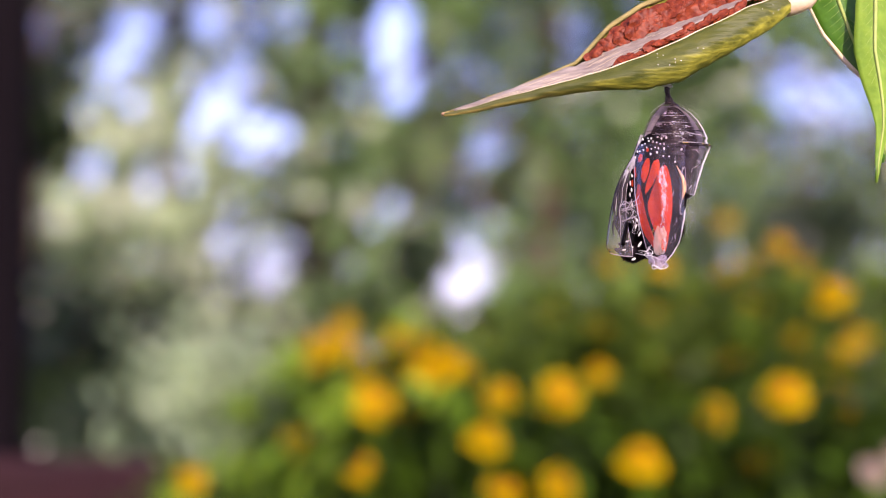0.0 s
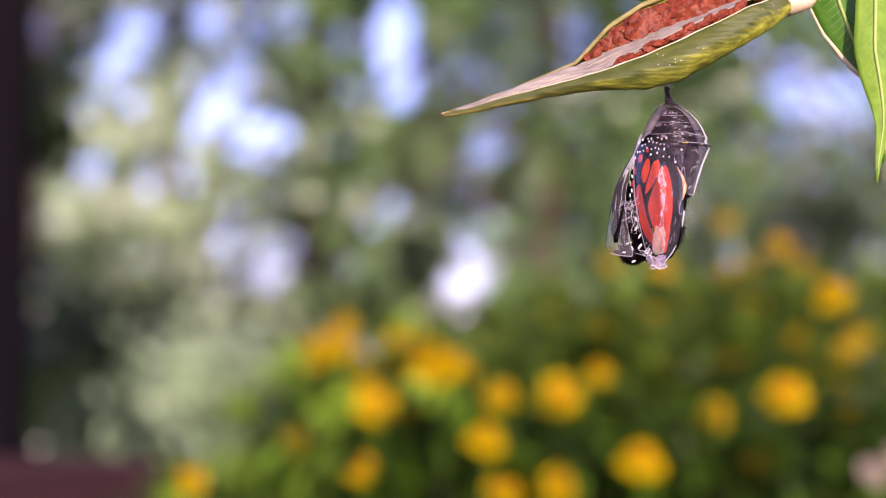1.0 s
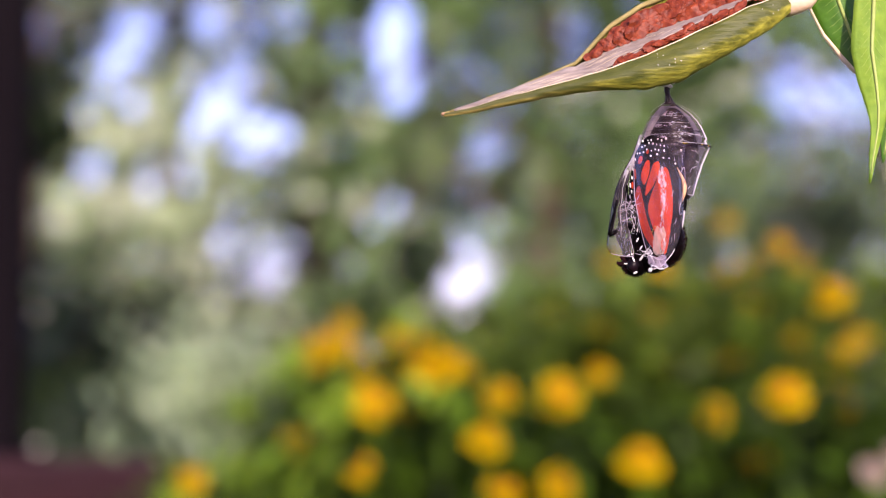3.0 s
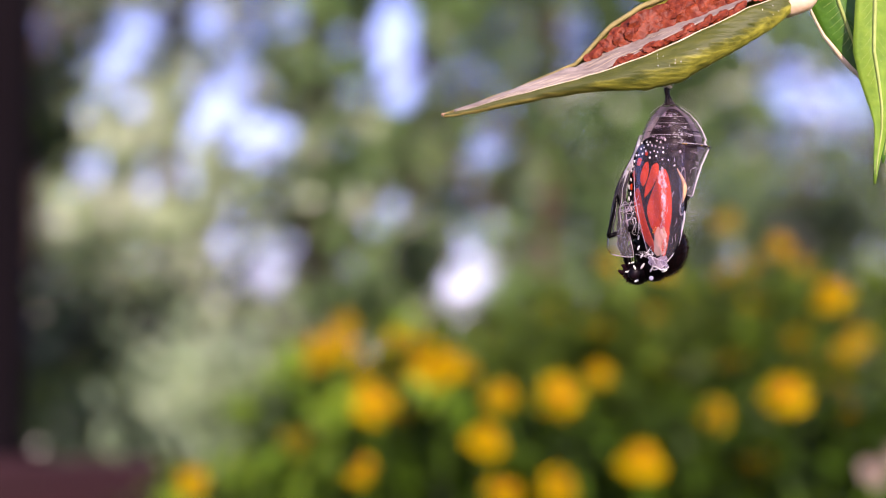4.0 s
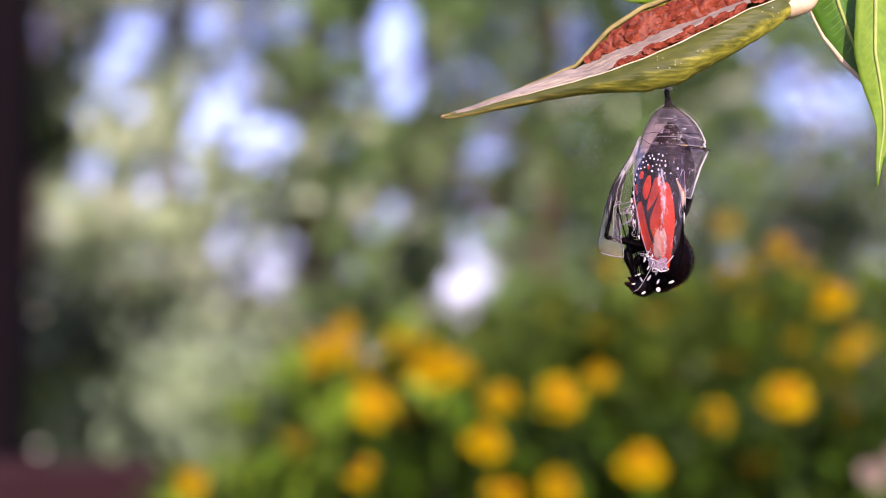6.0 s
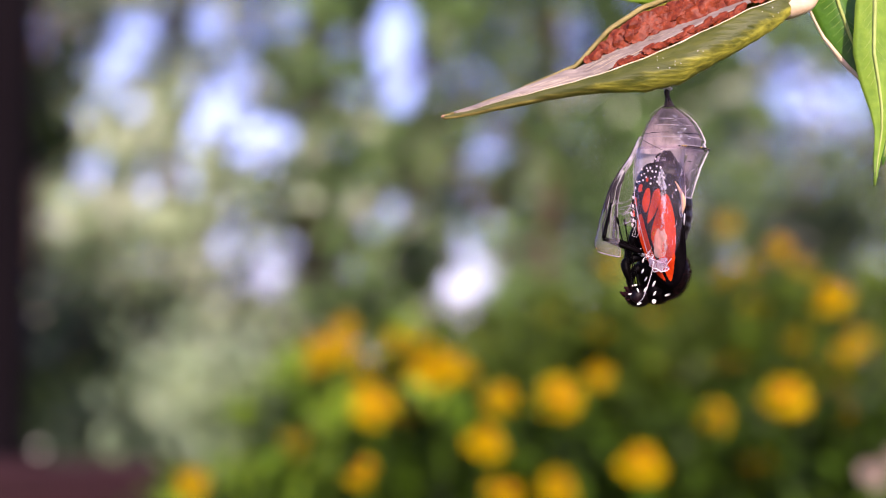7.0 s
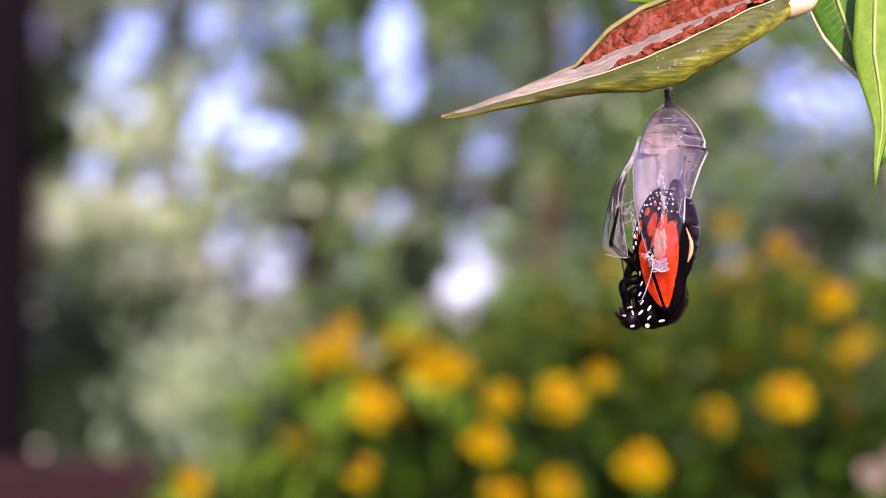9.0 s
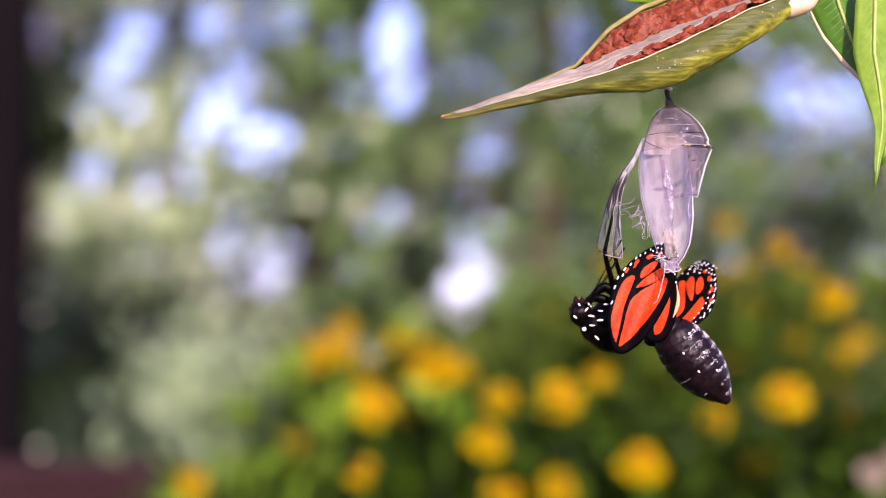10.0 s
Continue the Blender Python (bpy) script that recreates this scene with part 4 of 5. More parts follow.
# crumpled open tip: a short collar with a ragged rim
rows = []
for i in range(9):
    s = i / 8
    rows.append([Vector((37.0 + 0.5 * s + (1.55 - 0.15 * s + 0.2 * math.sin(p * 3 + i)) * math.cos(p), -5.4 + 1.0 * math.sin(p) * (1 - 0.3 * s),
                         -1.3 - 1.8 * s + 0.35 * math.sin(p * 2 + 0.6) + 0.25 * noise.noise(Vector((p * 2, s * 4, 1))))) for p in np.linspace(0, math.tau, 30)])
part("crumpled_tip", Geo().grid(rows), M_TIP, case, "crumpled open tip of the case")
part("tip_rim", Geo().tube(rows[-1], [0.05, 0.11, 0.07, 0.12, 0.05], 5), M_SILK, case)
part("tip_rim", Geo().tube([p + Vector((0, -0.1, 0.1)) for p in rows[1]], [0.05, 0.10, 0.06, 0.11, 0.05], 5), M_RIDGE, case)
for k in (0, 5, 9, 14, 19, 23, 26):
    part("fold", Geo().tube([r[k] + Vector((0, -0.06, 0)) for r in rows[:8]], [0.03, 0.08, 0.04], 4), M_RIDGE, case)
# crinkled strip down the middle of the case, in short ragged lengths; its whitish colour paints the shine
rf = random.Random(12)
for k, (top, length, centre, wide) in enumerate(((14.4, 3.6, 0.47, 0.035), (12.2, 3.4, 0.51, 0.028), (9.6, 3.2, 0.50, 0.030), (7.2, 2.8, 0.49, 0.022), (5.0, 3.0, 0.46, 0.016), (2.6, 3.4, 0.50, 0.014))):
    rows = []
    for i in range(26):
        s = i / 25
        half = wide * (0.25 + math.sin(math.pi * min(1, s * 1.05)) ** 0.7) * (1 + 0.7 * noise.noise(Vector((s * 7, k, 2))))
        mid = centre + 0.02 * noise.noise(Vector((s * 5, 5, k))) + (0.05 * s if k == 5 else 0)
        rows.append([case_point(top - length * s, mid + half * q) + Vector((0, -0.12 - 0.20 * noise.noise(Vector((q * 2.6, s * 9, 9 + k))), 0)) for q in np.linspace(-1, 1, 10)])
    part("crinkled_film", Geo().grid(rows), M_CRINKLE, case, "crinkled strip of skin with painted shine")
rows = []
for i in range(19):
    f = i / 18
    half = 0.15 * min(1.0, 0.12 + 1.5 * f) ** 0.6 * (1 + 0.18 * noise.noise(Vector((f * 5, 2, 7))))
    rows.append([case_point(3.6 - 4.7 * f + 0.5 * q * q + 0.25 * noise.noise(Vector((q * 3, f * 4, 1))), 0.45 - 0.04 * f + half * q) + Vector((0, -0.10 - 0.10 * noise.noise(Vector((q * 3, f * 6, 6))), 0)) for q in np.linspace(-1, 1, 13)])
part("milky_patch", Geo().grid(rows), M_PEACH, case, "pale milky patch near the tip")
for w, q in ((3.4, 0.32), (3.9, 0.36), (3.0, 0.30)):
    part("gold_bead", Geo().ball(case_point(w, q) + Vector((0, -0.1, 0)), 0.15, None, 8, 5), M_GOLD, case, "tiny gold dot")
for k in range(8):   # fibres at the left of the tip
    a = Vector((35.9 + rf.uniform(-.4, 1.0), -6.3, -0.6 + rf.uniform(-.9, .8)))
    part("torn_fibre", Geo().tube([a, a + Vector((rf.uniform(-1.2, .4), -.4, rf.uniform(-.5, .5))), a + Vector((rf.uniform(-2.2, .4), -.5, rf.uniform(-.8, .7)))],
                                  [0.07, 0.045, 0.015], 4, 6), M_SILK, case)
THREAD_AT = Vector((36.2, -6.8, -1.6))
thread = part("torn_thread", Geo().tube([THREAD_AT, THREAD_AT + Vector((-0.3, -.1, -1.8)), THREAD_AT + Vector((-1.1, -.2, -4.2)), THREAD_AT + Vector((-2.0, -.3, -6.4)), THREAD_AT + Vector((-2.8, -.3, -7.0))],
                                        [0.07, 0.055, 0.05, 0.02], 6, 14), M_SILK, case, "loose white thread", origin=THREAD_AT)
for k in range(15):   # small folds of the right side and of the crinkled middle
    w = rf.uniform(2, 17) if k < 9 else 15.5 - 12.5 * (k - 9 + rf.random()) / 6
    q = rf.uniform(0.60, 0.92) if k < 9 else 0.50 + rf.gauss(0, 0.03)
    part("crease", Geo().tube([case_point(w, q) + Vector((0, -.06, 0)), case_point(w - rf.uniform(.3, 1.0), q + rf.uniform(-.02, .02)) + Vector((0, -.10, 0)),
                               case_point(w - rf.uniform(.8, 2), q + rf.uniform(-.03, .03)) + Vector((0, -.05, 0))], [0.015, rf.uniform(.02, .06), 0.015], 5, 6), M_RIDGE, case)
for pts in (((12.8, 0.76), (14.0, 0.83), (14.3, 0.88), (13.0, 0.93), (10.0, 0.96)), ((9.2, 0.84), (7.0, 0.79), (6.0, 0.82), (6.3, 0.90))):
    part("case_seam", Geo().tube([case_point(w, q) + Vector((0, -.06, 0)) for w, q in pts], [0.03, 0.07, 0.07, 0.05, 0.03], 5, 20), M_RIDGE, case)

# torn web at the near side of the case, with holes between its strands
rows = []
for i in range(16):
    w = 9.6 - 4.6 * i / 15
    reach = (0.5 + 3.0 * math.sin(i / 15 * math.pi) ** 1.2) * (0.75 + 0.5 * noise.noise(Vector((w * 0.9, 3, 1))))
    rows.append([case_point(w, 0.0) + Vector((-reach * q, 1.2 - 0.6 * math.sin(q * 2.4) + 0.3 * noise.noise(Vector((q * 3, w, 5))), -1.2 * q * q + 0.35 * noise.noise(Vector((q * 4, w * 1.5, 2))))) for q in np.linspace(0, 1, 9)])
g = Geo().grid(rows)
g.f = [f for f in g.f if noise.noise(Vector(g.v[f[0]]) * 0.9) > -0.22]
part("torn_web", g, M_FLAP, case, "ragged pale web of torn skin")
for k in range(8):
    a, e = rows[rf.randrange(1, 14)][rf.randrange(0, 4)], rows[rf.randrange(2, 15)][8]
    part("web_strand", Geo().tube([a, a.lerp(e, .5) + Vector((0, -.3, rf.uniform(-.5, .5))), e + Vector((-rf.uniform(.1, .9), 0, rf.uniform(-.4, .4)))], [0.06, 0.04, 0.02], 5, 9), M_RIDGE, case)
for k in range(4):
    a = rows[9 + k % 5][rf.randrange(0, 4)]
    part("silk_fibre", Geo().tube([a, a + Vector((rf.uniform(-.5, .4), -.2, -rf.uniform(.6, 1.4))), a + Vector((rf.uniform(-.6, .8), -.2, -rf.uniform(2.0, 3.6))), a + Vector((rf.uniform(-.6, .8), -.2, -rf.uniform(3.0, 4.4)))], [0.03, 0.03, 0.015], 5, 14), M_SILK, case)

# side flap that swings open: its outer and inner edge by height
FLAP_PIVOT = Vector((35.2, -1.0, 20.0))
FL_W = [20.2, 16.6, 13.6, 11.1, 7.6, 4.1, 0.6, -0.4]
FL_OUT = [34.9, 33.4, 31.5, 30.2, 29.1, 28.3, 27.7, 28.4]
FL_IN = [35.5, 34.3, 32.7, 31.9, 31.5, 31.8, 32.3, 32.3]
rows = []
for i in range(40):
    s = i / 39
    w = 20.2 - 20.6 * s
    lo, hi = (float(np.interp(-w, [-v for v in FL_W], c)) for c in (FL_OUT, FL_IN))
    bulge = 0.5 + 1.3 * s
    rows.append([Vector((lo + (hi - lo) * (1 - math.cos(a)) / 2, 0.2 - 2.2 * s - bulge * math.sin(a) + 0.12 * noise.noise(Vector((a * 4, w, 6))),
                         w + (0.35 * math.cos(a) - 0.35) * s - 0.25 * math.sin(a) * s)) for a in np.linspace(0, math.pi, 18)])
flap = part("side_flap", Geo().grid(rows), M_FLAP, chrys, "loose clear flap of skin", origin=FLAP_PIVOT)
part("upper_band", Geo().grid([[p + Vector((0, -0.1, 0)) for p in r[2:15]] for r in rows[:16]]), M_MILK, flap, "milky upper band")
part("flap_edge", Geo().tube([r[0] for r in rows], [0.05, 0.12, 0.16, 0.10, 0.06], 5), M_EDGE, flap)
part("flap_edge", Geo().tube([r[-1] for r in rows[14:]], [0.05, 0.07, 0.05], 5), M_RIDGE, flap)
part("flap_edge", Geo().tube(rows[-1], [0.05, 0.10, 0.07], 5), M_RIDGE, flap)
part("gold_bead", Geo().ball(rows[-2][0] + Vector((0.1, -0.15, 0)), 0.2, None, 8, 5), M_GOLD, flap, "tiny gold dot")
for j, first, last, o in ((3, 12, 27, 0.34), (6, 13, 24, 0.24), (8, 15, 30, 0.18), (11, 11, 22, 0.30), (13, 16, 34, 0.18), (5, 23, 34, 0.14)):
    part("antenna_groove", Geo().tube([r[j] + Vector((0.1 * math.sin(i * 0.9 + j), -0.14, 0)) for i, r in enumerate(rows[first:last])], [0.03, o, o * 0.7, o, 0.03], 6), M_EDGE, flap)
for j, first, last in ((5, 2, 30), (9, 4, 34), (14, 8, 36)):
    part("flap_rib", Geo().tube([r[j] + Vector((0.08 * math.sin(i * 0.7 + j), -0.16, 0)) for i, r in enumerate(rows[first:last])], [0.02, 0.07, 0.05, 0.07, 0.02], 5), M_RIDGE, flap)
for k in range(6):
    a = Vector((30.2 + rf.uniform(-.9, 1.4), -3.4, 8.4 + rf.uniform(-2.2, 1.0)))
    e = a + Vector((rf.uniform(.8, 3.2), rf.uniform(-.6, .6), rf.uniform(-1.8, 1.4)))
    part("silk_fibre", Geo().tube([a, a.lerp(e, .5) + Vector((rf.gauss(0, .3), -.4, rf.gauss(0, .5))), e], [0.03, 0.05, 0.015], 4, 7), M_RIDGE, flap)
for pts in (((42.0, -.5, 25.5), (43.9, -.8, 24.4), (45.2, -.9, 23.2), (45.7, -.9, 22.2), (45.6, -.8, 20.8)), ((39.2, -.5, 25.9), (37.4, -.6, 24.7), (36.7, -.6, 23.9))):
    part("silk_thread", Geo().tube(pts, 0.016, 4, 16), M_SILK, chrys, "fine silk thread")
for k in range(6):
    a = Vector((36.6, 0, 24.4)) + Vector((rf.uniform(0, 1.6), 0, rf.uniform(-.6, 1.2)))
    part("bristle", Geo().tube([a, a + Vector((-0.4, -.2, rf.uniform(-.2, .3)))], [0.06, 0.02], 4), M_EDGE, chrys)

# ---- butterfly ----
fly = thing("butterfly", "freshly hatching orange and black monarch butterfly with folded wings", "butterfly", SUB)
rb = random.Random(8)
thorax = part("thorax", Geo().ball((0, 0, 0), (4.1, 3.9, 5.4), None, 24, 16).ball((1.6, 0, -1.0), (4.0, 3.6, 4.8), None, 20, 12).ball((0.4, -0.2, -4.4), (2.9, 2.7, 2.5), None, 18, 12), M_BLACK, fly, "furry black thorax")
part("fur", Geo().spikes((0.3, 0, 0), (4.2, 3.9, 5.4), 5200, 0.5, 0.035, rb, (0.3, 0, 0.9)).spikes((1.7, 0, -1.0), (4.1, 3.6, 4.8), 3600, 0.5, 0.035, rb, (0.4, 0, 0.9)).spikes((0.4, -0.2, -4.4), (2.9, 2.7, 2.5), 900, 0.45, 0.035, rb, (0.2, 0, 0.4)),
     M_FUR, thorax, smooth=False)
head = part("head", Geo().ball((-2.3, -0.2, -6.2), (2.3, 2.5, 2.0), None, 20, 14), M_BLACK, fly, "black head with white spots")
part("fur", Geo().spikes((-2.3, -0.2, -6.2), (2.3, 2.5, 2.0), 600, 0.38, 0.06, rb, (-0.2, 0, -0.2)), M_FUR, head, smooth=False)
part("eye", Geo().ball((-2.6, -2.0, -6.3), (1.25, 0.9, 1.25)), M_ABDO, head, "dark round eye")
part("eye", Geo().ball((-2.6, 1.7, -6.3), (1.25, 0.9, 1.25)), M_ABDO, head, "dark round eye")
for k, (dx, dz) in enumerate(((-4.6, -5.6), (-4.9, -6.6))):
    part("palp", Geo().tube([(-3.4, -0.8 + k, -6.4), (dx * .95, -1.0 + k, dz), (dx - 0.6, -1.0 + k, dz + 0.2)], [0.6, 0.5, 0.15], 7, 6), M_FUR, head, "furry black palp")
for k in range(10):   # stiff tufts round the face
    a = math.pi * (0.6 + 0.7 * k / 9)
    root = Vector((-2.3 + 2.1 * math.cos(a), -0.9 - 0.5 * (k % 3), -6.2 - 1.9 * math.sin(a) * (1 if k % 2 else 0.8)))
    part("tuft", Geo().tube([root, root + Vector((0.55 * math.cos(a), -0.1, -0.55 * math.sin(a)))], [0.2, 0.03], 5), M_FUR, head, smooth=False)
SPOTS = [(-1.6, -2.7, -4.7, .22, .62, 20), (-0.6, -3.5, -3.4, .22, .6, 10), (-2.9, -3.0, -5.3, .18, .46, -40), (-3.6, -2.4, -4.6, .18, .6, 60),
         (-3.9, -2.1, -6.3, .18, .45, 70), (-2.0, -2.6, -7.5, .22, .42, 50), (0.4, -2.7, -6.4, .42, .40, 0), (2.3, -3.3, -4.6, .22, .55, 55),
         (0.0, -3.6, -5.0, .18, .5, 15), (-3.1, -3.4, -1.8, .18, .45, 10), (-3.5, -3.0, 0.0, .16, .45, 0), (-2.2, -3.6, -3.0, .16, .5, 15)]
for x, y, z, a, b, turn in SPOTS:
    part("white_spot", Geo().ball((x, y, z), (a * 0.95, 0.2, b), rot_y(turn).to_3x3(), 10, 6), M_SPOT, head if z < -4.5 and x < 0 else thorax, "white spot")

# legs folded against the breast, with white spots on them
FOLDED = [((-3.0, 3.4), (-6.1, 1.8), (-5.4, -2.2)), ((-3.0, 1.2), (-6.2, -1.2), (-4.6, -4.2)), ((-3.0, -0.8), (-4.6, -3.2), (-3.6, -5.6)), ((-3.2, 5.2), (-6.0, 5.0), (-6.0, 0.8))]
for k, (a, b, c) in enumerate(FOLDED):
    y = -0.9 - 0.5 * (k % 2)
    leg_k = part("folded_leg", Geo().tube([(a[0], y + 1.2, a[1]), ((a[0] + b[0]) / 2, y, (a[1] + b[1]) / 2 + 0.3), (b[0], y, b[1]), ((b[0] + c[0]) / 2 - 0.2, y - 0.3, (b[1] + c[1]) / 2), (c[0], y - 0.3, c[1])], [1.0, 0.9, 0.8, 0.7, 0.4], 9, 18), M_BLACK, thorax, "black folded leg")
    for q, (sx, sz) in enumerate((((a[0] + b[0]) / 2, (a[1] + b[1]) / 2 + 0.3), ((b[0] + c[0]) / 2 - 0.1, (b[1] + c[1]) / 2))):
        part("white_spot", Geo().ball((sx, y - 0.62, sz), (0.17 + 0.06 * q, 0.12, 0.42), rot_y(-40 + 60 * q + 15 * k).to_3x3(), 10, 6), M_SPOT, leg_k, "white spot")

# wing: a curved leaf-shaped sheet; cells and spots lie on it as scale patches
WING_OUT = [(0.4, -0.5), (-1.2, 0.6), (-3.4, 3.6), (-5.1, 7.5), (-5.9, 11.6), (-5.0, 15.4), (-3.8, 18.4), (-2.4, 20.5), (-0.9, 21.8), (0.8, 21.9), (2.6, 20), (3.7, 16.5), (4.3, 12), (4.1, 7), (3.6, 3.6), (2.0, 0.2)]


def wing_surf(x, z, up=0.0):
    return Vector((x, -1.9 + 1.7 * ((x + 0.2) / 6.0) ** 2 + 0.5 * ((z - 12) / 13) ** 2 - up + 0.12 * math.sin(x * 2.1 + z * 0.25), z))


def cut_corners(loop, times=2):
    for _ in range(times):
        loop = [q for i, p in enumerate(loop) for q in (p.lerp(loop[(i + 1) % len(loop)], 0.22), p.lerp(loop[(i + 1) % len(loop)], 0.78))]
    return loop


def patch(outline, up, n=36, rings=6):
    """A filled smooth outline laid on the wing."""
    loop = cut_corners([Vector((x, 0, z)) for x, z in outline])
    c = sum(loop, Vector()) / len(loop)
    rows = []
    for k in range(rings + 1):
        s = 1 - k / rings * 0.985
        rows.append([wing_surf(c.x + (p.x - c.x) * s, c.z + (p.z - c.z) * s, up * (1 if k else 0.3)) for p in loop])
    return Geo().grid(rows, True)


CELLS = [[(-0.2, 0.4), (-1.6, 1.6), (-3.3, 4.2), (-4.2, 8.0), (-4.6, 11.2), (-4.1, 13.4), (-3.1, 14.0), (-2.75, 11.4), (-2.3, 7.4), (-1.1, 3.4)],
         [(0.2, 0.2), (-0.6, 3.4), (-1.7, 7.2), (-2.0, 9.4), (-0.9, 12.0), (0.6, 14.6), (1.3, 16.5), (2.5, 16.5), (3.0, 12.6), (2.6, 7.6), (1.6, 3.2), (0.8, 0.8)],
         [(0.0, 17.1), (1.2, 17.6), (1.1, 15.0), (-0.6, 12.7), (-2.3, 10.9), (-1.7, 13.4), (-0.8, 15.4)],
         [(-1.5, 17.7), (-0.6, 17.8), (-0.9, 15.4), (-2.2, 12.8), (-2.8, 15.0)],
         [(-3.2, 17.2), (-2.6, 18.6), (-1.9, 18.4), (-2.4, 17.0)], [(-1.4, 18.8), (-1.1, 19.5), (-0.6, 19.4), (-0.8, 18.6)],
         [(-4.4, 15.2), (-4.1, 16.5), (-3.6, 16.4), (-3.8, 15.1)], [(-5.0, 13.0), (-4.9, 14.2), (-4.5, 14.2), (-4.6, 12.9)], [(-4.2, 14.5), (-4.0, 15.4), (-3.7, 15.3), (-3.8, 14.5)]]
WHITE = [(-5.2, 9.8, .16, .42), (-5.5, 11.6, .16, .40), (-5.0, 12.4, .15, .36), (-5.2, 13.6, .18, .46), (-4.7, 14.9, .15, .34), (-4.4, 16.4, .14, .32), (-3.5, 18.0, .13, .26), (-4.4, 7.0, .14, .40), (-3.0, 19.0, .12, .22), (-4.0, 17.2, .12, .28)]


def grown(outline, k=1.06):
    cx, cz = (sum(p[i] for p in outline) / len(outline) for i in (0, 1))
    return [(cx + (x - cx) * k, cz + (z - cz) * (k - 0.03)) for x, z in outline]


def make_wing(name, label, flip):
    sgn = -1 if flip else 1
    mirror = lambda loop: [(x * sgn, z) for x, z in loop]
    w = part(name, patch(mirror(WING_OUT), 0.0, 56, 12), M_WING, fly, label, origin=(0, 0, 0), thick=0.12)
    for c in CELLS:
        part("orange_cell", patch(mirror(grown(c, 0.98 if flip else 1.01)), 0.13), M_ORANGE, w, origin=(0, 0, 0))
    dots = list(WHITE)
    q = random.Random(4)
    for row, (z0, n) in enumerate(((21.2, 6), (20.4, 7), (19.4, 7), (18.4, 5))):
        for k in range(n):
            x = -2.5 + 5.2 * (k + 0.5 * (row % 2)) / n + q.uniform(-.18, .18) + (1.8 if row == 3 else 0)
            dots.append((x, z0 - 0.09 * (x + 0.6) ** 2 + q.uniform(-.25, .25), q.uniform(.11, .19), q.uniform(.12, .24)))
    if flip:
        dots += [(-5.1 + 0.7 * (k % 2) + 0.035 * (z - 11.5) ** 2, z, .13, .20) for k, z in enumerate(np.linspace(6.5, 19.0, 20))]
    for x, z, a, b in dots:
        x *= sgn
        part("white_spot", Geo().ball(wing_surf(x, z, 0.1), (a, 0.09, b), None, 9, 5), M_SPOT, w, origin=(0, 0, 0))
    return w


wing_near = make_wing("forewing", "crumpled orange forewing with black veins and white spots", False)
wing_far = make_wing("forewing", "crumpled orange forewing with black veins and white spots", True)
HIND = [(0.8, 2.8), (-0.6, 6), (-0.4, 11), (1.6, 15.6), (4.4, 15.4), (5.5, 11.5), (5.5, 6.5), (3.6, 3.0)]
hind = part("hindwing", patch(HIND, 0.0, 40, 8), M_WING, fly, "dark hindwing with a cream inner edge", origin=(0, 0, 0), thick=0.12)
part("orange_cell", patch([(1.9, 4.0), (3.4, 4.6), (4.0, 8.0), (3.9, 11.0), (2.9, 12.6), (2.0, 10.0), (1.6, 6.5)], 0.13), M_ORANGE, hind, origin=(0, 0, 0))
part("cream_edge", Geo().tube([wing_surf(x, z, 0.1) for x, z in ((4.9, 8.0), (5.25, 9.8), (5.2, 11.6), (4.4, 14.0))], [0.08, 0.36, 0.42, 0.28, 0.06], 7, 14), M_CREAM, hind, "cream inner edge", origin=(0, 0, 0))

# abdomen: overlapping rings tapering to the tip, along +z
abdomen = part("abdomen", Geo().ball((0, 0, 1.2), (2.9, 2.8, 2.6), None, 20, 10), M_ABDO, fly, "dark segmented abdomen", origin=(0, 0, 0))
A_R = [3.6, 4.4, 4.8, 4.9, 4.8, 4.4, 3.6, 2.4]
for k, r in enumerate(A_R):
    z0 = 1.2 + k * 2.05
    nxt = A_R[k + 1] if k + 1 < len(A_R) else 0.7
    rows = []
    for i in range(9):
        s = i / 8
        rr = (r + (nxt - r) * s) * (0.91 + 0.11 * math.sin(min(1, s * 1.2 + 0.1) * math.pi * 0.72))
        rows.append([Vector((rr * math.cos(a) * 0.98, rr * math.sin(a) * (0.95 + 0.03 * math.sin(a * 5 + k)), z0 + 2.45 * s)) for a in np.linspace(0, math.tau, 29)[:-1]])
    part("segment", Geo().grid(rows, True), M_ABDO, abdomen, origin=(0, 0, 0))
    if k > 0:
        for _ in range(2):
            a0 = rb.choice((rb.uniform(5.2, 6.0), rb.uniform(3.3, 4.6)))
            span = rb.uniform(0.25, 0.7)
            rim = [Vector((r * 1.01 * math.cos(a0 + span * i / 9) * 0.98, r * 1.01 * math.sin(a0 + span * i / 9) * 0.96, z0 + 0.3 + rb.uniform(-.12, .12))) for i in range(10)]
            part("pale_band", Geo().tube(rim, [0.01, rb.uniform(.02, .07), rb.uniform(.02, .05), rb.uniform(.02, .07), 0.01], 5), M_DUST, abdomen, "worn pale scale band", origin=(0, 0, 0))
flakes = Geo()
for k in range(1, 8):
    for a0, count, wide in ((3.35, 150, 0.24), (4.25, 30, 0.14)):
        for _ in range(count):
            z, a = 1.9 + 2.05 * k + 0.75 * rb.uniform(-1, 1) * rb.random(), a0 + rb.gauss(0, wide)
            r = float(np.interp(z, [1.2 + 2.05 * i for i in range(8)] + [17.8], A_R + [0.8])) * 1.0
            q = rb.uniform(0.05, 0.20)
            flakes.ball((r * math.cos(a) * 0.98, r * math.sin(a) * 0.96, z), (q, q * 0.5, q * rb.uniform(0.3, 0.9)), rot_y(rb.uniform(0, 180)).to_3x3(), 6, 4)
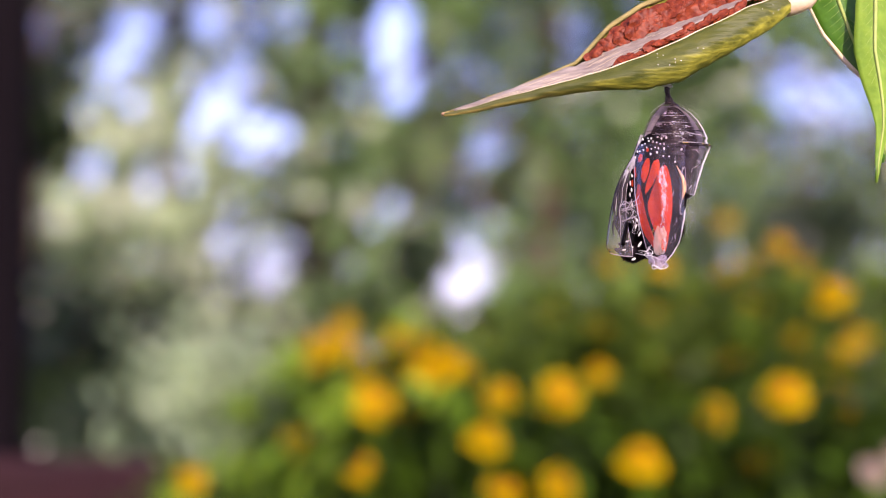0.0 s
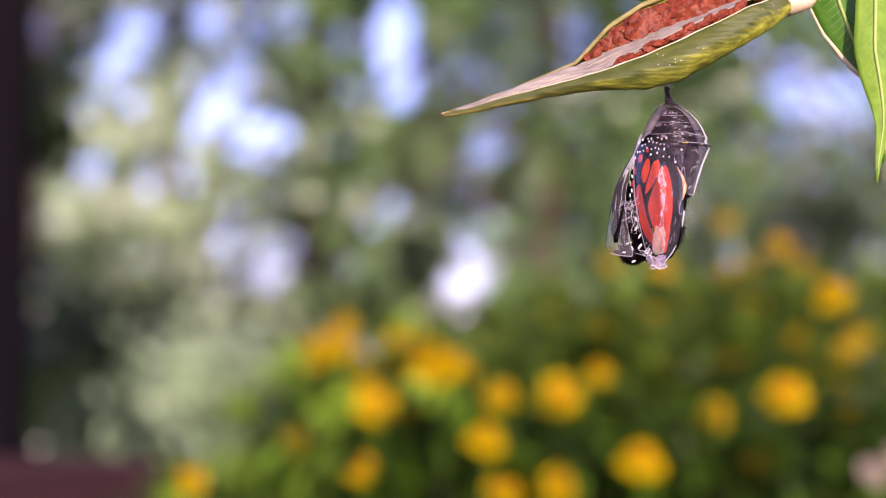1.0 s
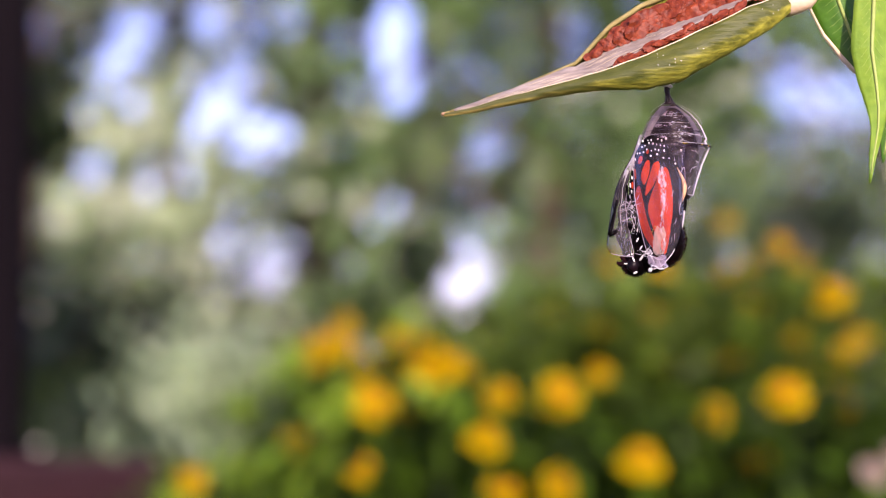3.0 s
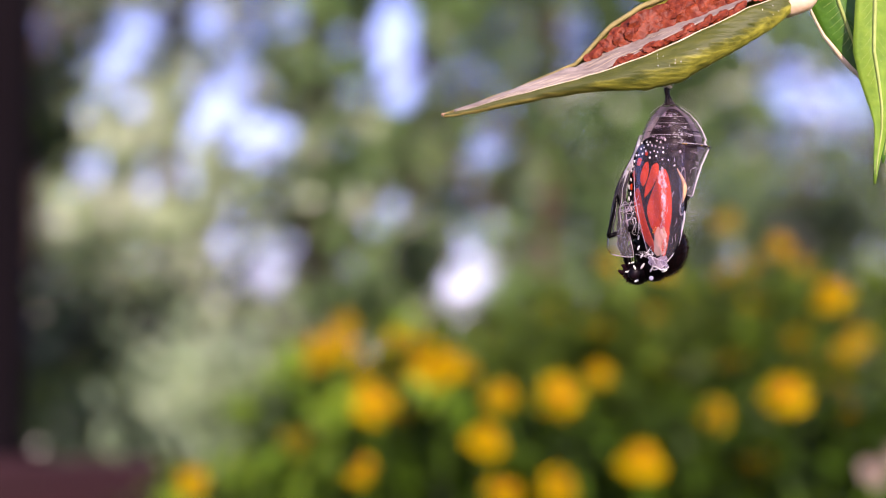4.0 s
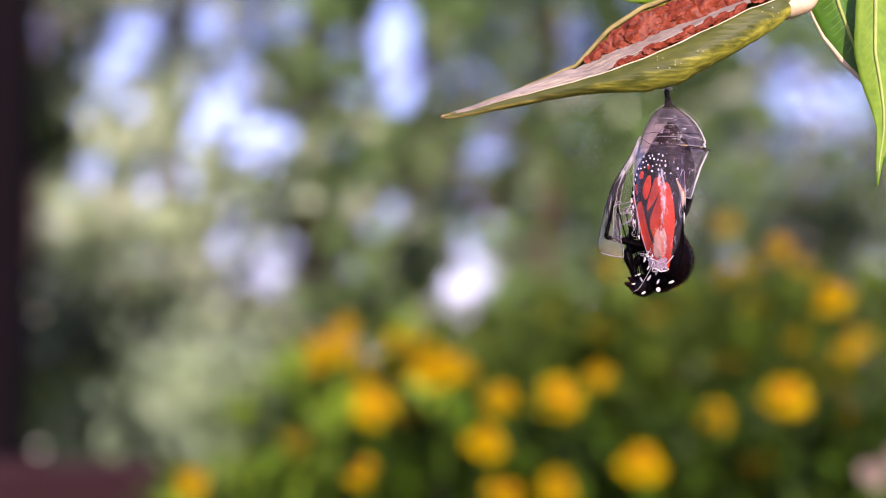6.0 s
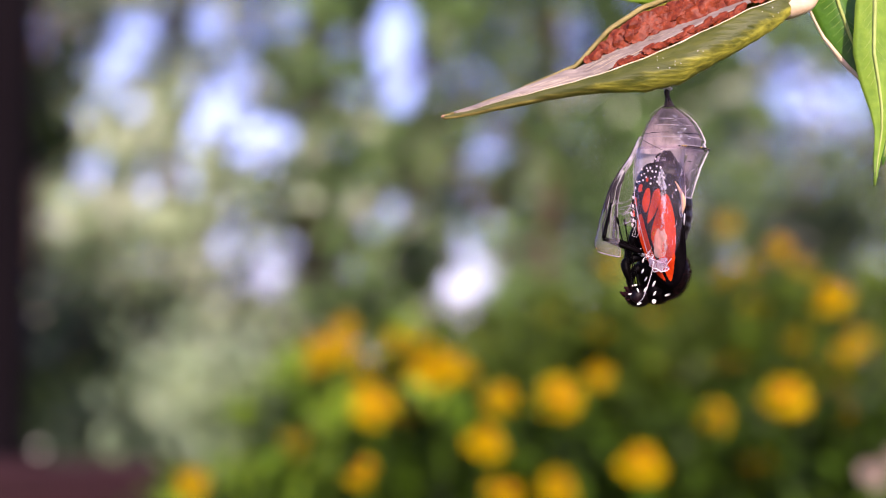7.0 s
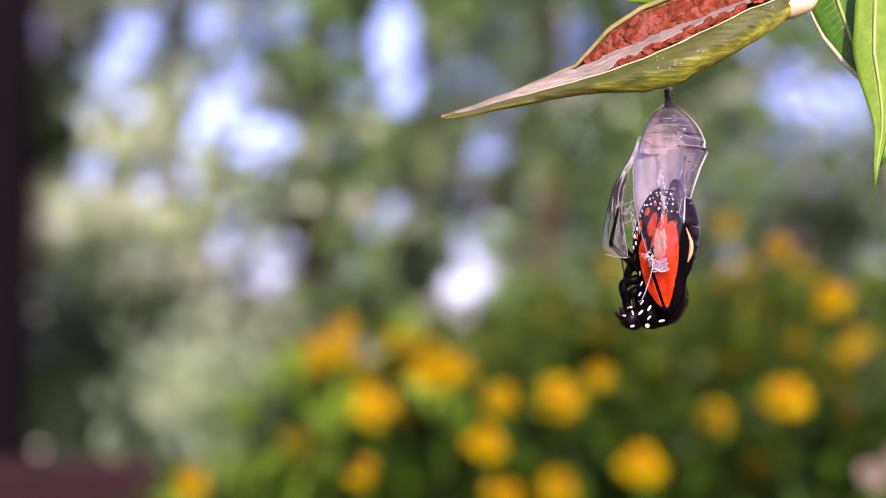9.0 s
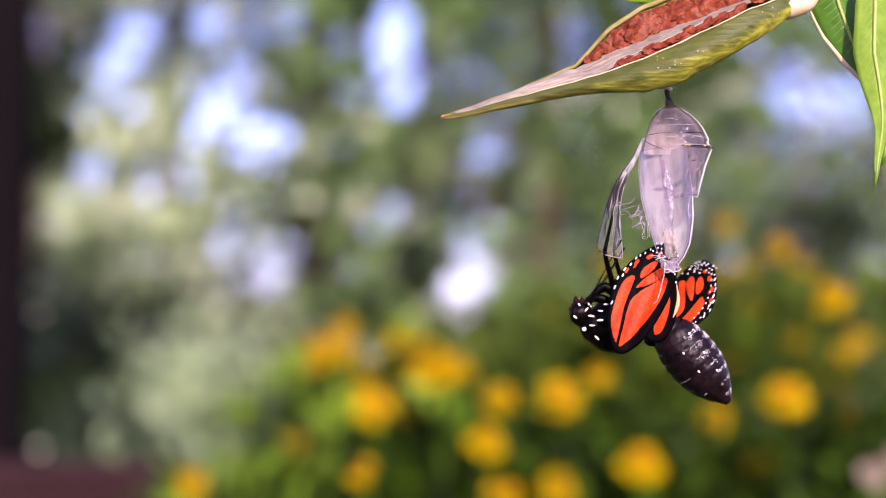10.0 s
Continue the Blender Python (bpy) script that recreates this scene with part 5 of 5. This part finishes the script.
part("worn_scales", flakes, M_DUST, abdomen, "pale worn scales", origin=(0, 0, 0))
for a, z in ((4.2, 3.5), (4.9, 5.4), (4.3, 7.6), (4.9, 9.6), (4.3, 11.6)):
    r = float(np.interp(z, [1.2 + 2.05 * k for k in range(8)], A_R))
    part("white_spot", Geo().ball((r * math.cos(a), r * math.sin(a) * 0.97, z), (.22, .2, .26), None, 9, 6), M_SPOT, abdomen, origin=(0, 0, 0))


def limb(name, length, r0, r1, label, material=None):
    """A thin black limb along +z from its joint."""
    return part(name, Geo().tube([(0, 0, 0), (0.12, 0, length * .3), (-0.05, 0, length * .7), (0, 0, length)], [r0, (r0 + r1) / 2, r1], 7, 8), material or M_BLACK, fly, label, origin=(0, 0, 0))


femur = limb("femur", 7.8, 0.40, 0.62, "black upper leg")
tibia = limb("tibia", 6.4, 0.40, 0.20, "black lower leg")
femur_b = limb("femur", 6.8, 0.34, 0.5, "black upper leg")
tibia_b = limb("tibia", 6.4, 0.34, 0.16, "black lower leg")
antenna = limb("antenna", 12.5, 0.10, 0.12, "thin black antenna")
antenna_b = limb("antenna", 12.0, 0.10, 0.12, "thin black antenna")
for a, l in ((antenna, 12.5), (antenna_b, 12.0)):
    part("club", Geo().ball((0, 0, l), (0.24, 0.24, 0.8)), M_BLACK, a, origin=(0, 0, 0))
tongue = limb("proboscis", 10.5, 0.12, 0.07, "thin coiled tongue held straight")


def motions():
    """All that moves: the skin sways and opens, the butterfly slides out, drops and lets its abdomen swing free."""
    T = [0, 0.5, 1, 1.5, 2, 2.5, 3.2, 4, 4.5, 5, 5.25, 5.5, 5.7, 6.2, 6.8, 7, 7.5, 8, 8.3, 8.5, 8.8, 9, 9.2, 9.35, 9.5, 9.6, 9.7, 9.8, 9.9, 10]

    def at(table, t):
        cols = list(zip(*table))
        return [float(np.interp(t, cols[0], c)) for c in cols[1:]]

    sway = [(0, 0), (0.5, -0.5), (1, -0.5), (1.5, -1.4), (2, -1.0), (2.5, -0.6), (4, -1.0), (4.5, -1.4), (5, -1.0), (5.5, -2.5), (5.7, -1.5), (6.8, -2.5), (7, -1.6), (7.5, -2.0), (9, -2.0), (9.2, -1.5), (9.5, -0.5), (9.8, 1.0), (9.9, 2.0), (10, 1.7)]
    walk(chrys, [(t, SUB @ Matrix.Translation(HANG * MM) @ rot_y(-at(sway, t)[0])) for t in T])
    tip = [(0, -2.8), (0.5, -5.9), (1, -3.3), (1.5, -7), (2, -5.7), (2.5, -4.1), (4, -4.6), (4.5, -2.1), (5, 0), (5.5, -8), (5.7, 0.1), (6.8, -4.6), (7, 1), (7.5, -0.6), (8, -2.3), (8.3, -2.3), (8.5, -4), (8.8, -4.3), (9, -3.1), (9.2, -2.4), (9.5, -2.1), (9.8, 3.7), (9.9, 4.3), (10, 4.6)]
    base = (FLAP_PIVOT - HANG) * MM
    walk(flap, [(t, Matrix.Translation(base) @ rot_y(at(tip, t)[0])) for t in T])
    sag = [(0, 0, 0), (2.5, -0.4, 0), (4, -1.6, 0), (5, -2.4, 0), (7.5, -2.6, 0), (10, -3.2, 0)]
    cbase = (CASE_PIVOT - HANG) * MM
    walk(case, [(t, Matrix.Translation(cbase + Vector((0, 0, at(sag, t)[1] * MM))) @ rot_y(at(sag, t)[0])) for t in T])
    swing = [(0, 100), (5.5, 100), (5.75, 70), (6.2, 30), (6.8, 0), (10, -4)]
    tbase = (THREAD_AT - CASE_PIVOT) * MM
    walk(thread, [(t, Matrix.Translation(tbase) @ Matrix.Rotation(radians(at(swing, t)[0]), 4, "X")) for t in T])
    wag = [(0, 0), (1.5, 0), (2.5, 1.0), (3.2, 1.6), (4, 0.4), (4.5, 0.6), (5.5, -0.5), (7, 0.4), (8, 0.5), (10, 0.3)]
    rest = leaf_front.matrix_basis.copy()
    walk(leaf_front, [(t, rest @ rot_y(at(wag, t)[0])) for t in T])

    # thorax: side, height, tilt, turn about the long axis
    BODY = [(0, 37.5, 5.0, 14, 0), (1, 37.5, 4.6, 14, 0), (2.5, 37.7, 3.3, 14, 0), (3.8, 38.2, 1.4, 14, -6), (4.5, 38.1, 0.9, 14, 0), (5, 38.2, 0.8, 13, 0), (5.5, 40.0, 0.7, 9, -12),
            (5.75, 39.4, 0.2, 11, -4), (6.8, 38.5, -2.4, 16, 0), (7.5, 38.9, -2.9, 17, 0), (8.0, 39.2, -3.4, 16, 0), (8.4, 40.1, -5.2, 14, -6), (8.8, 38.8, -6.6, 20, 0),
            (9, 38.1, -7.0, 23, 0), (9.3, 36.9, -8.0, 38, 0), (9.5, 35.8, -8.9, 45, 0), (9.7, 34.6, -9.6, 50, 0), (9.8, 34.2, -10.0, 54, 0), (9.9, 32.0, -10.7, 70, 0), (10, 31.0, -11.9, 78, 0)]
    # forewing root: side, height, tilt, lean in depth
    WING = [(0, 39.2, -1.5, -5.0, 0), (2.5, 39.3, -1.7, -5.2, 0), (4, 39.1, -2.0, -5.3, 0), (4.5, 39.5, -2.3, -6.3, 0), (5, 39.7, -2.4, -6.5, 0), (5.5, 39.9, -3.0, -7, 0), (5.7, 39.7, -3.4, -5.8, 0), (6.8, 40.2, -5.5, -7.2, 0), (7, 40.3, -6.0, -8.7, 0),
            (7.5, 40.8, -6.5, -10.4, 0), (8, 40.6, -7.3, -10, 0), (8.3, 40.4, -7.5, -9.6, 0), (8.5, 39.8, -9.5, -5.3, 0), (8.8, 39.4, -10.1, -3, 0), (9, 39.4, -10.7, -2, 0), (9.2, 39.5, -12, 0, 0), (9.5, 36.6, -14.4, 10.5, 0), (9.8, 33.8, -15.7, 20, -4), (9.9, 29.2, -16.4, 25, -3), (10, 29.4, -17.2, 32, -16)]
    SPREAD = [(0, -32, -2.0), (8.3, -30, -2.2), (9, -24, -2.2), (9.5, -14, -2.4), (9.8, -6, -2.6), (9.9, 0, -3.8), (10, 4, -5.0)]
    FAR = [(0, 39.0, -0.6, -2, 0), (5.5, 39.8, -1.4, -5, 0), (8.3, 40.2, -6.5, -7, 0), (9.2, 38.6, -11.0, 0, 0), (9.5, 37.0, -12.4, 8, 0), (9.8, 34.6, -13.4, 18, 0), (9.9, 37.8, -17.2, 12, -34), (10, 38.0, -17.8, 13, -38)]
    # middle of the hindwing's cream edge: side, height, tilt, lean
    HINDW = [(0, 42.1, 11.6, -4, 0), (5, 42.2, 11.2, -4, 0), (5.5, 41.8, 10.6, -5, 0), (7.5, 42.0, 9.0, -6, 0), (8.3, 42.2, 7.6, -4, 0), (8.5, 43.1, 4.2, 0, 0), (9, 43.4, 1.1, 3, 0), (9.2, 43.4, 0.0, 4, 0), (9.5, 43.2, -1.1, 7, 0), (9.8, 43.2, -3.4, 18, 0), (9.9, 41.7, -7.4, 14, -6), (10, 41.4, -8.9, 12, -8)]
    # abdomen base and tilt
    ABDO = [(0, 40.6, 7.9, 2), (2.5, 40.6, 7.8, 2), (5, 40.1, 7.6, 3), (5.7, 40.0, 6.4, 3), (6.8, 39.4, 0.8, 2), (7.5, 39.6, -1.9, 1), (8.3, 39.8, -2.7, 1), (8.5, 40.3, -4.0, 2), (9, 40.7, -5.0, 4), (9.2, 41.0, -6.0, 6), (9.5, 41.2, -8.4, 9),
            (9.8, 41.4, -9.4, 13), (9.87, 40.6, -11.0, 80), (9.9, 39.4, -12.6, 128), (10, 39.6, -13.2, 140)]
    times = sorted(set(T + [9.85, 9.87, 9.93]))

    def body(t):
        x, z, tilt, yaw = at(BODY, t)
        return pose(x * MM, float(np.interp(t, [0, 4, 8, 9.5], [2.6, 2.4, 1.6, 1.0])) * MM, z * MM, 0, tilt, 0) @ pose(0, 0, 0, 0, 0, yaw)

    def on_body(ob, world_pose, when=times):
        walk(ob, [(t, body(t).inverted() @ world_pose(t)) for t in when])

    walk(fly, [(t, SUB @ body(t)) for t in times])

    def wing(table, depth, turn):
        def where(t):
            x, z, tilt, lean = at(table, t)
            return pose(x * MM, depth * MM, z * MM, 0, tilt, 0) @ pose(0, 0, 0, lean, 0, turn)
        return where

    def near(t):
        turn, depth = at(SPREAD, t)
        return wing(WING, depth, turn)(t)

    on_body(wing_near, near)

    def far(t):
        fold = float(np.interp(t, [0, 9.5, 9.8, 9.9], [50, 50, 20, -36]))
        return wing(FAR, 4.2, fold)(t)

    on_body(wing_far, far)
    HIND_TURN = [(0, -45, -4.0), (8.3, -45, -4.0), (9.5, -25, -3.2), (9.8, -10, -2.0), (9.9, -4, -0.4), (10, 0, 0.6)]
    on_body(hind, lambda t: wing(HINDW, at(HIND_TURN, t)[1], at(HIND_TURN, t)[0])(t) @ Matrix.Translation(Vector((-5.1, 0, -11.0)) * MM))

    def belly(t):
        x, z, tilt = at(ABDO, t)
        return pose(x * MM, float(np.interp(t, [0, 8, 9, 10], [2.0, 2.4, 4.2, 3.4])) * MM, z * MM, 0, tilt, 0)

    on_body(abdomen, belly)

    def aim(a, b):
        a, b = Vector(a), Vector(b)
        return Matrix.Translation(a * MM) @ (b - a).to_track_quat("Z", "Y").to_matrix().to_4x4()

    # the legs that hold the skin: knee side and height, hip side and height
    LEG = [(0, 31.4, 0.6, 32.2, 6.2), (0.5, 31.4, 0.8, 31.9, 6.2), (1, 30.2, 1.2, 30.7, 6.6), (1.5, 31.2, 1.0, 31.7, 6.6), (2, 30.3, 1.6, 31.0, 7.0), (2.5, 29.3, 2.4, 33.6, 5.3), (4, 28.9, 2.3, 34.6, 4.3), (4.5, 28.2, 2.3, 34.0, 3.6), (5, 27.9, 2.7, 33.8, 3.6),
           (5.5, 29.9, 2.0, 34.9, 1.6), (5.7, 28.3, 2.6, 33.8, 1.6), (6.8, 29.3, 2.1, 34.6, 0.2), (7, 28.1, 2.3, 34.1, 0.2), (7.5, 28.9, 2.1, 35.0, -0.4), (8.3, 28.8, 1.9, 34.6, -0.5), (8.5, 29.5, 0.9, 34.1, -1.9), (8.8, 29.2, 0.9, 33.4, -2.4),
           (9, 29.3, 1.3, 33.6, -2.4), (9.2, 28.8, 0.8, 33.1, -2.9), (9.5, 29.0, 0.3, 31.6, -3.6), (9.8, 28.0, 0.4, 31.2, -4.9), (9.9, 28.0, 0.1, 29.8, -5.2), (10, 28.3, 0.1, 29.8, -5.4)]

    def leg(t, k, dx, depth):
        kx, kz, hx, hz = at(LEG, t)
        knee = Vector((kx + dx, depth, kz))
        if k == 0:
            return aim(knee, (hx + dx, depth + 2.4, hz))
        return aim(knee, (kx + 1.3 + dx * 0.6, depth + 0.2, kz + 6.0))

    on_body(femur, lambda t: leg(t, 0, 0, -3.4))
    on_body(tibia, lambda t: leg(t, 1, 0, -3.4))
    on_body(femur_b, lambda t: leg(t, 0, 1.9, -1.4))
    on_body(tibia_b, lambda t: leg(t, 1, 1.9, -1.4))
    HEAD = [(0, 33.6, 2, 34.4, 14), (2.5, 32.8, -1, 33, 11), (4.5, 32.4, -2.5, 30, 8), (5.5, 35, -5, 31, 8), (6.8, 33.2, -6, 30.6, 6), (7.5, 31.8, -5.6, 30.2, 6), (8.4, 33.0, -8, 31.4, 5), (9, 30.4, -8, 30.4, 5),
            (9.3, 29.5, -9, 30.4, 4), (9.8, 26.6, -9.2, 31.2, 2), (10, 24.6, -8.2, 30.4, 0.5)]

    def feeler(dx, depth, spread):
        def where(t):
            hx, hz, ex, ez = at(HEAD, t)
            root = body(t) @ (Vector((-3.5 + dx * 0.6, depth - 0.6, -5.3)) * MM) / MM
            return aim(root, (ex + dx + spread, depth, ez))
        return where

    on_body(antenna, feeler(0, -2.6, 0))
    on_body(antenna_b, feeler(0.7, -1.4, 0.7))
    on_body(tongue, feeler(1.4, -2.0, 0.1))


motions()
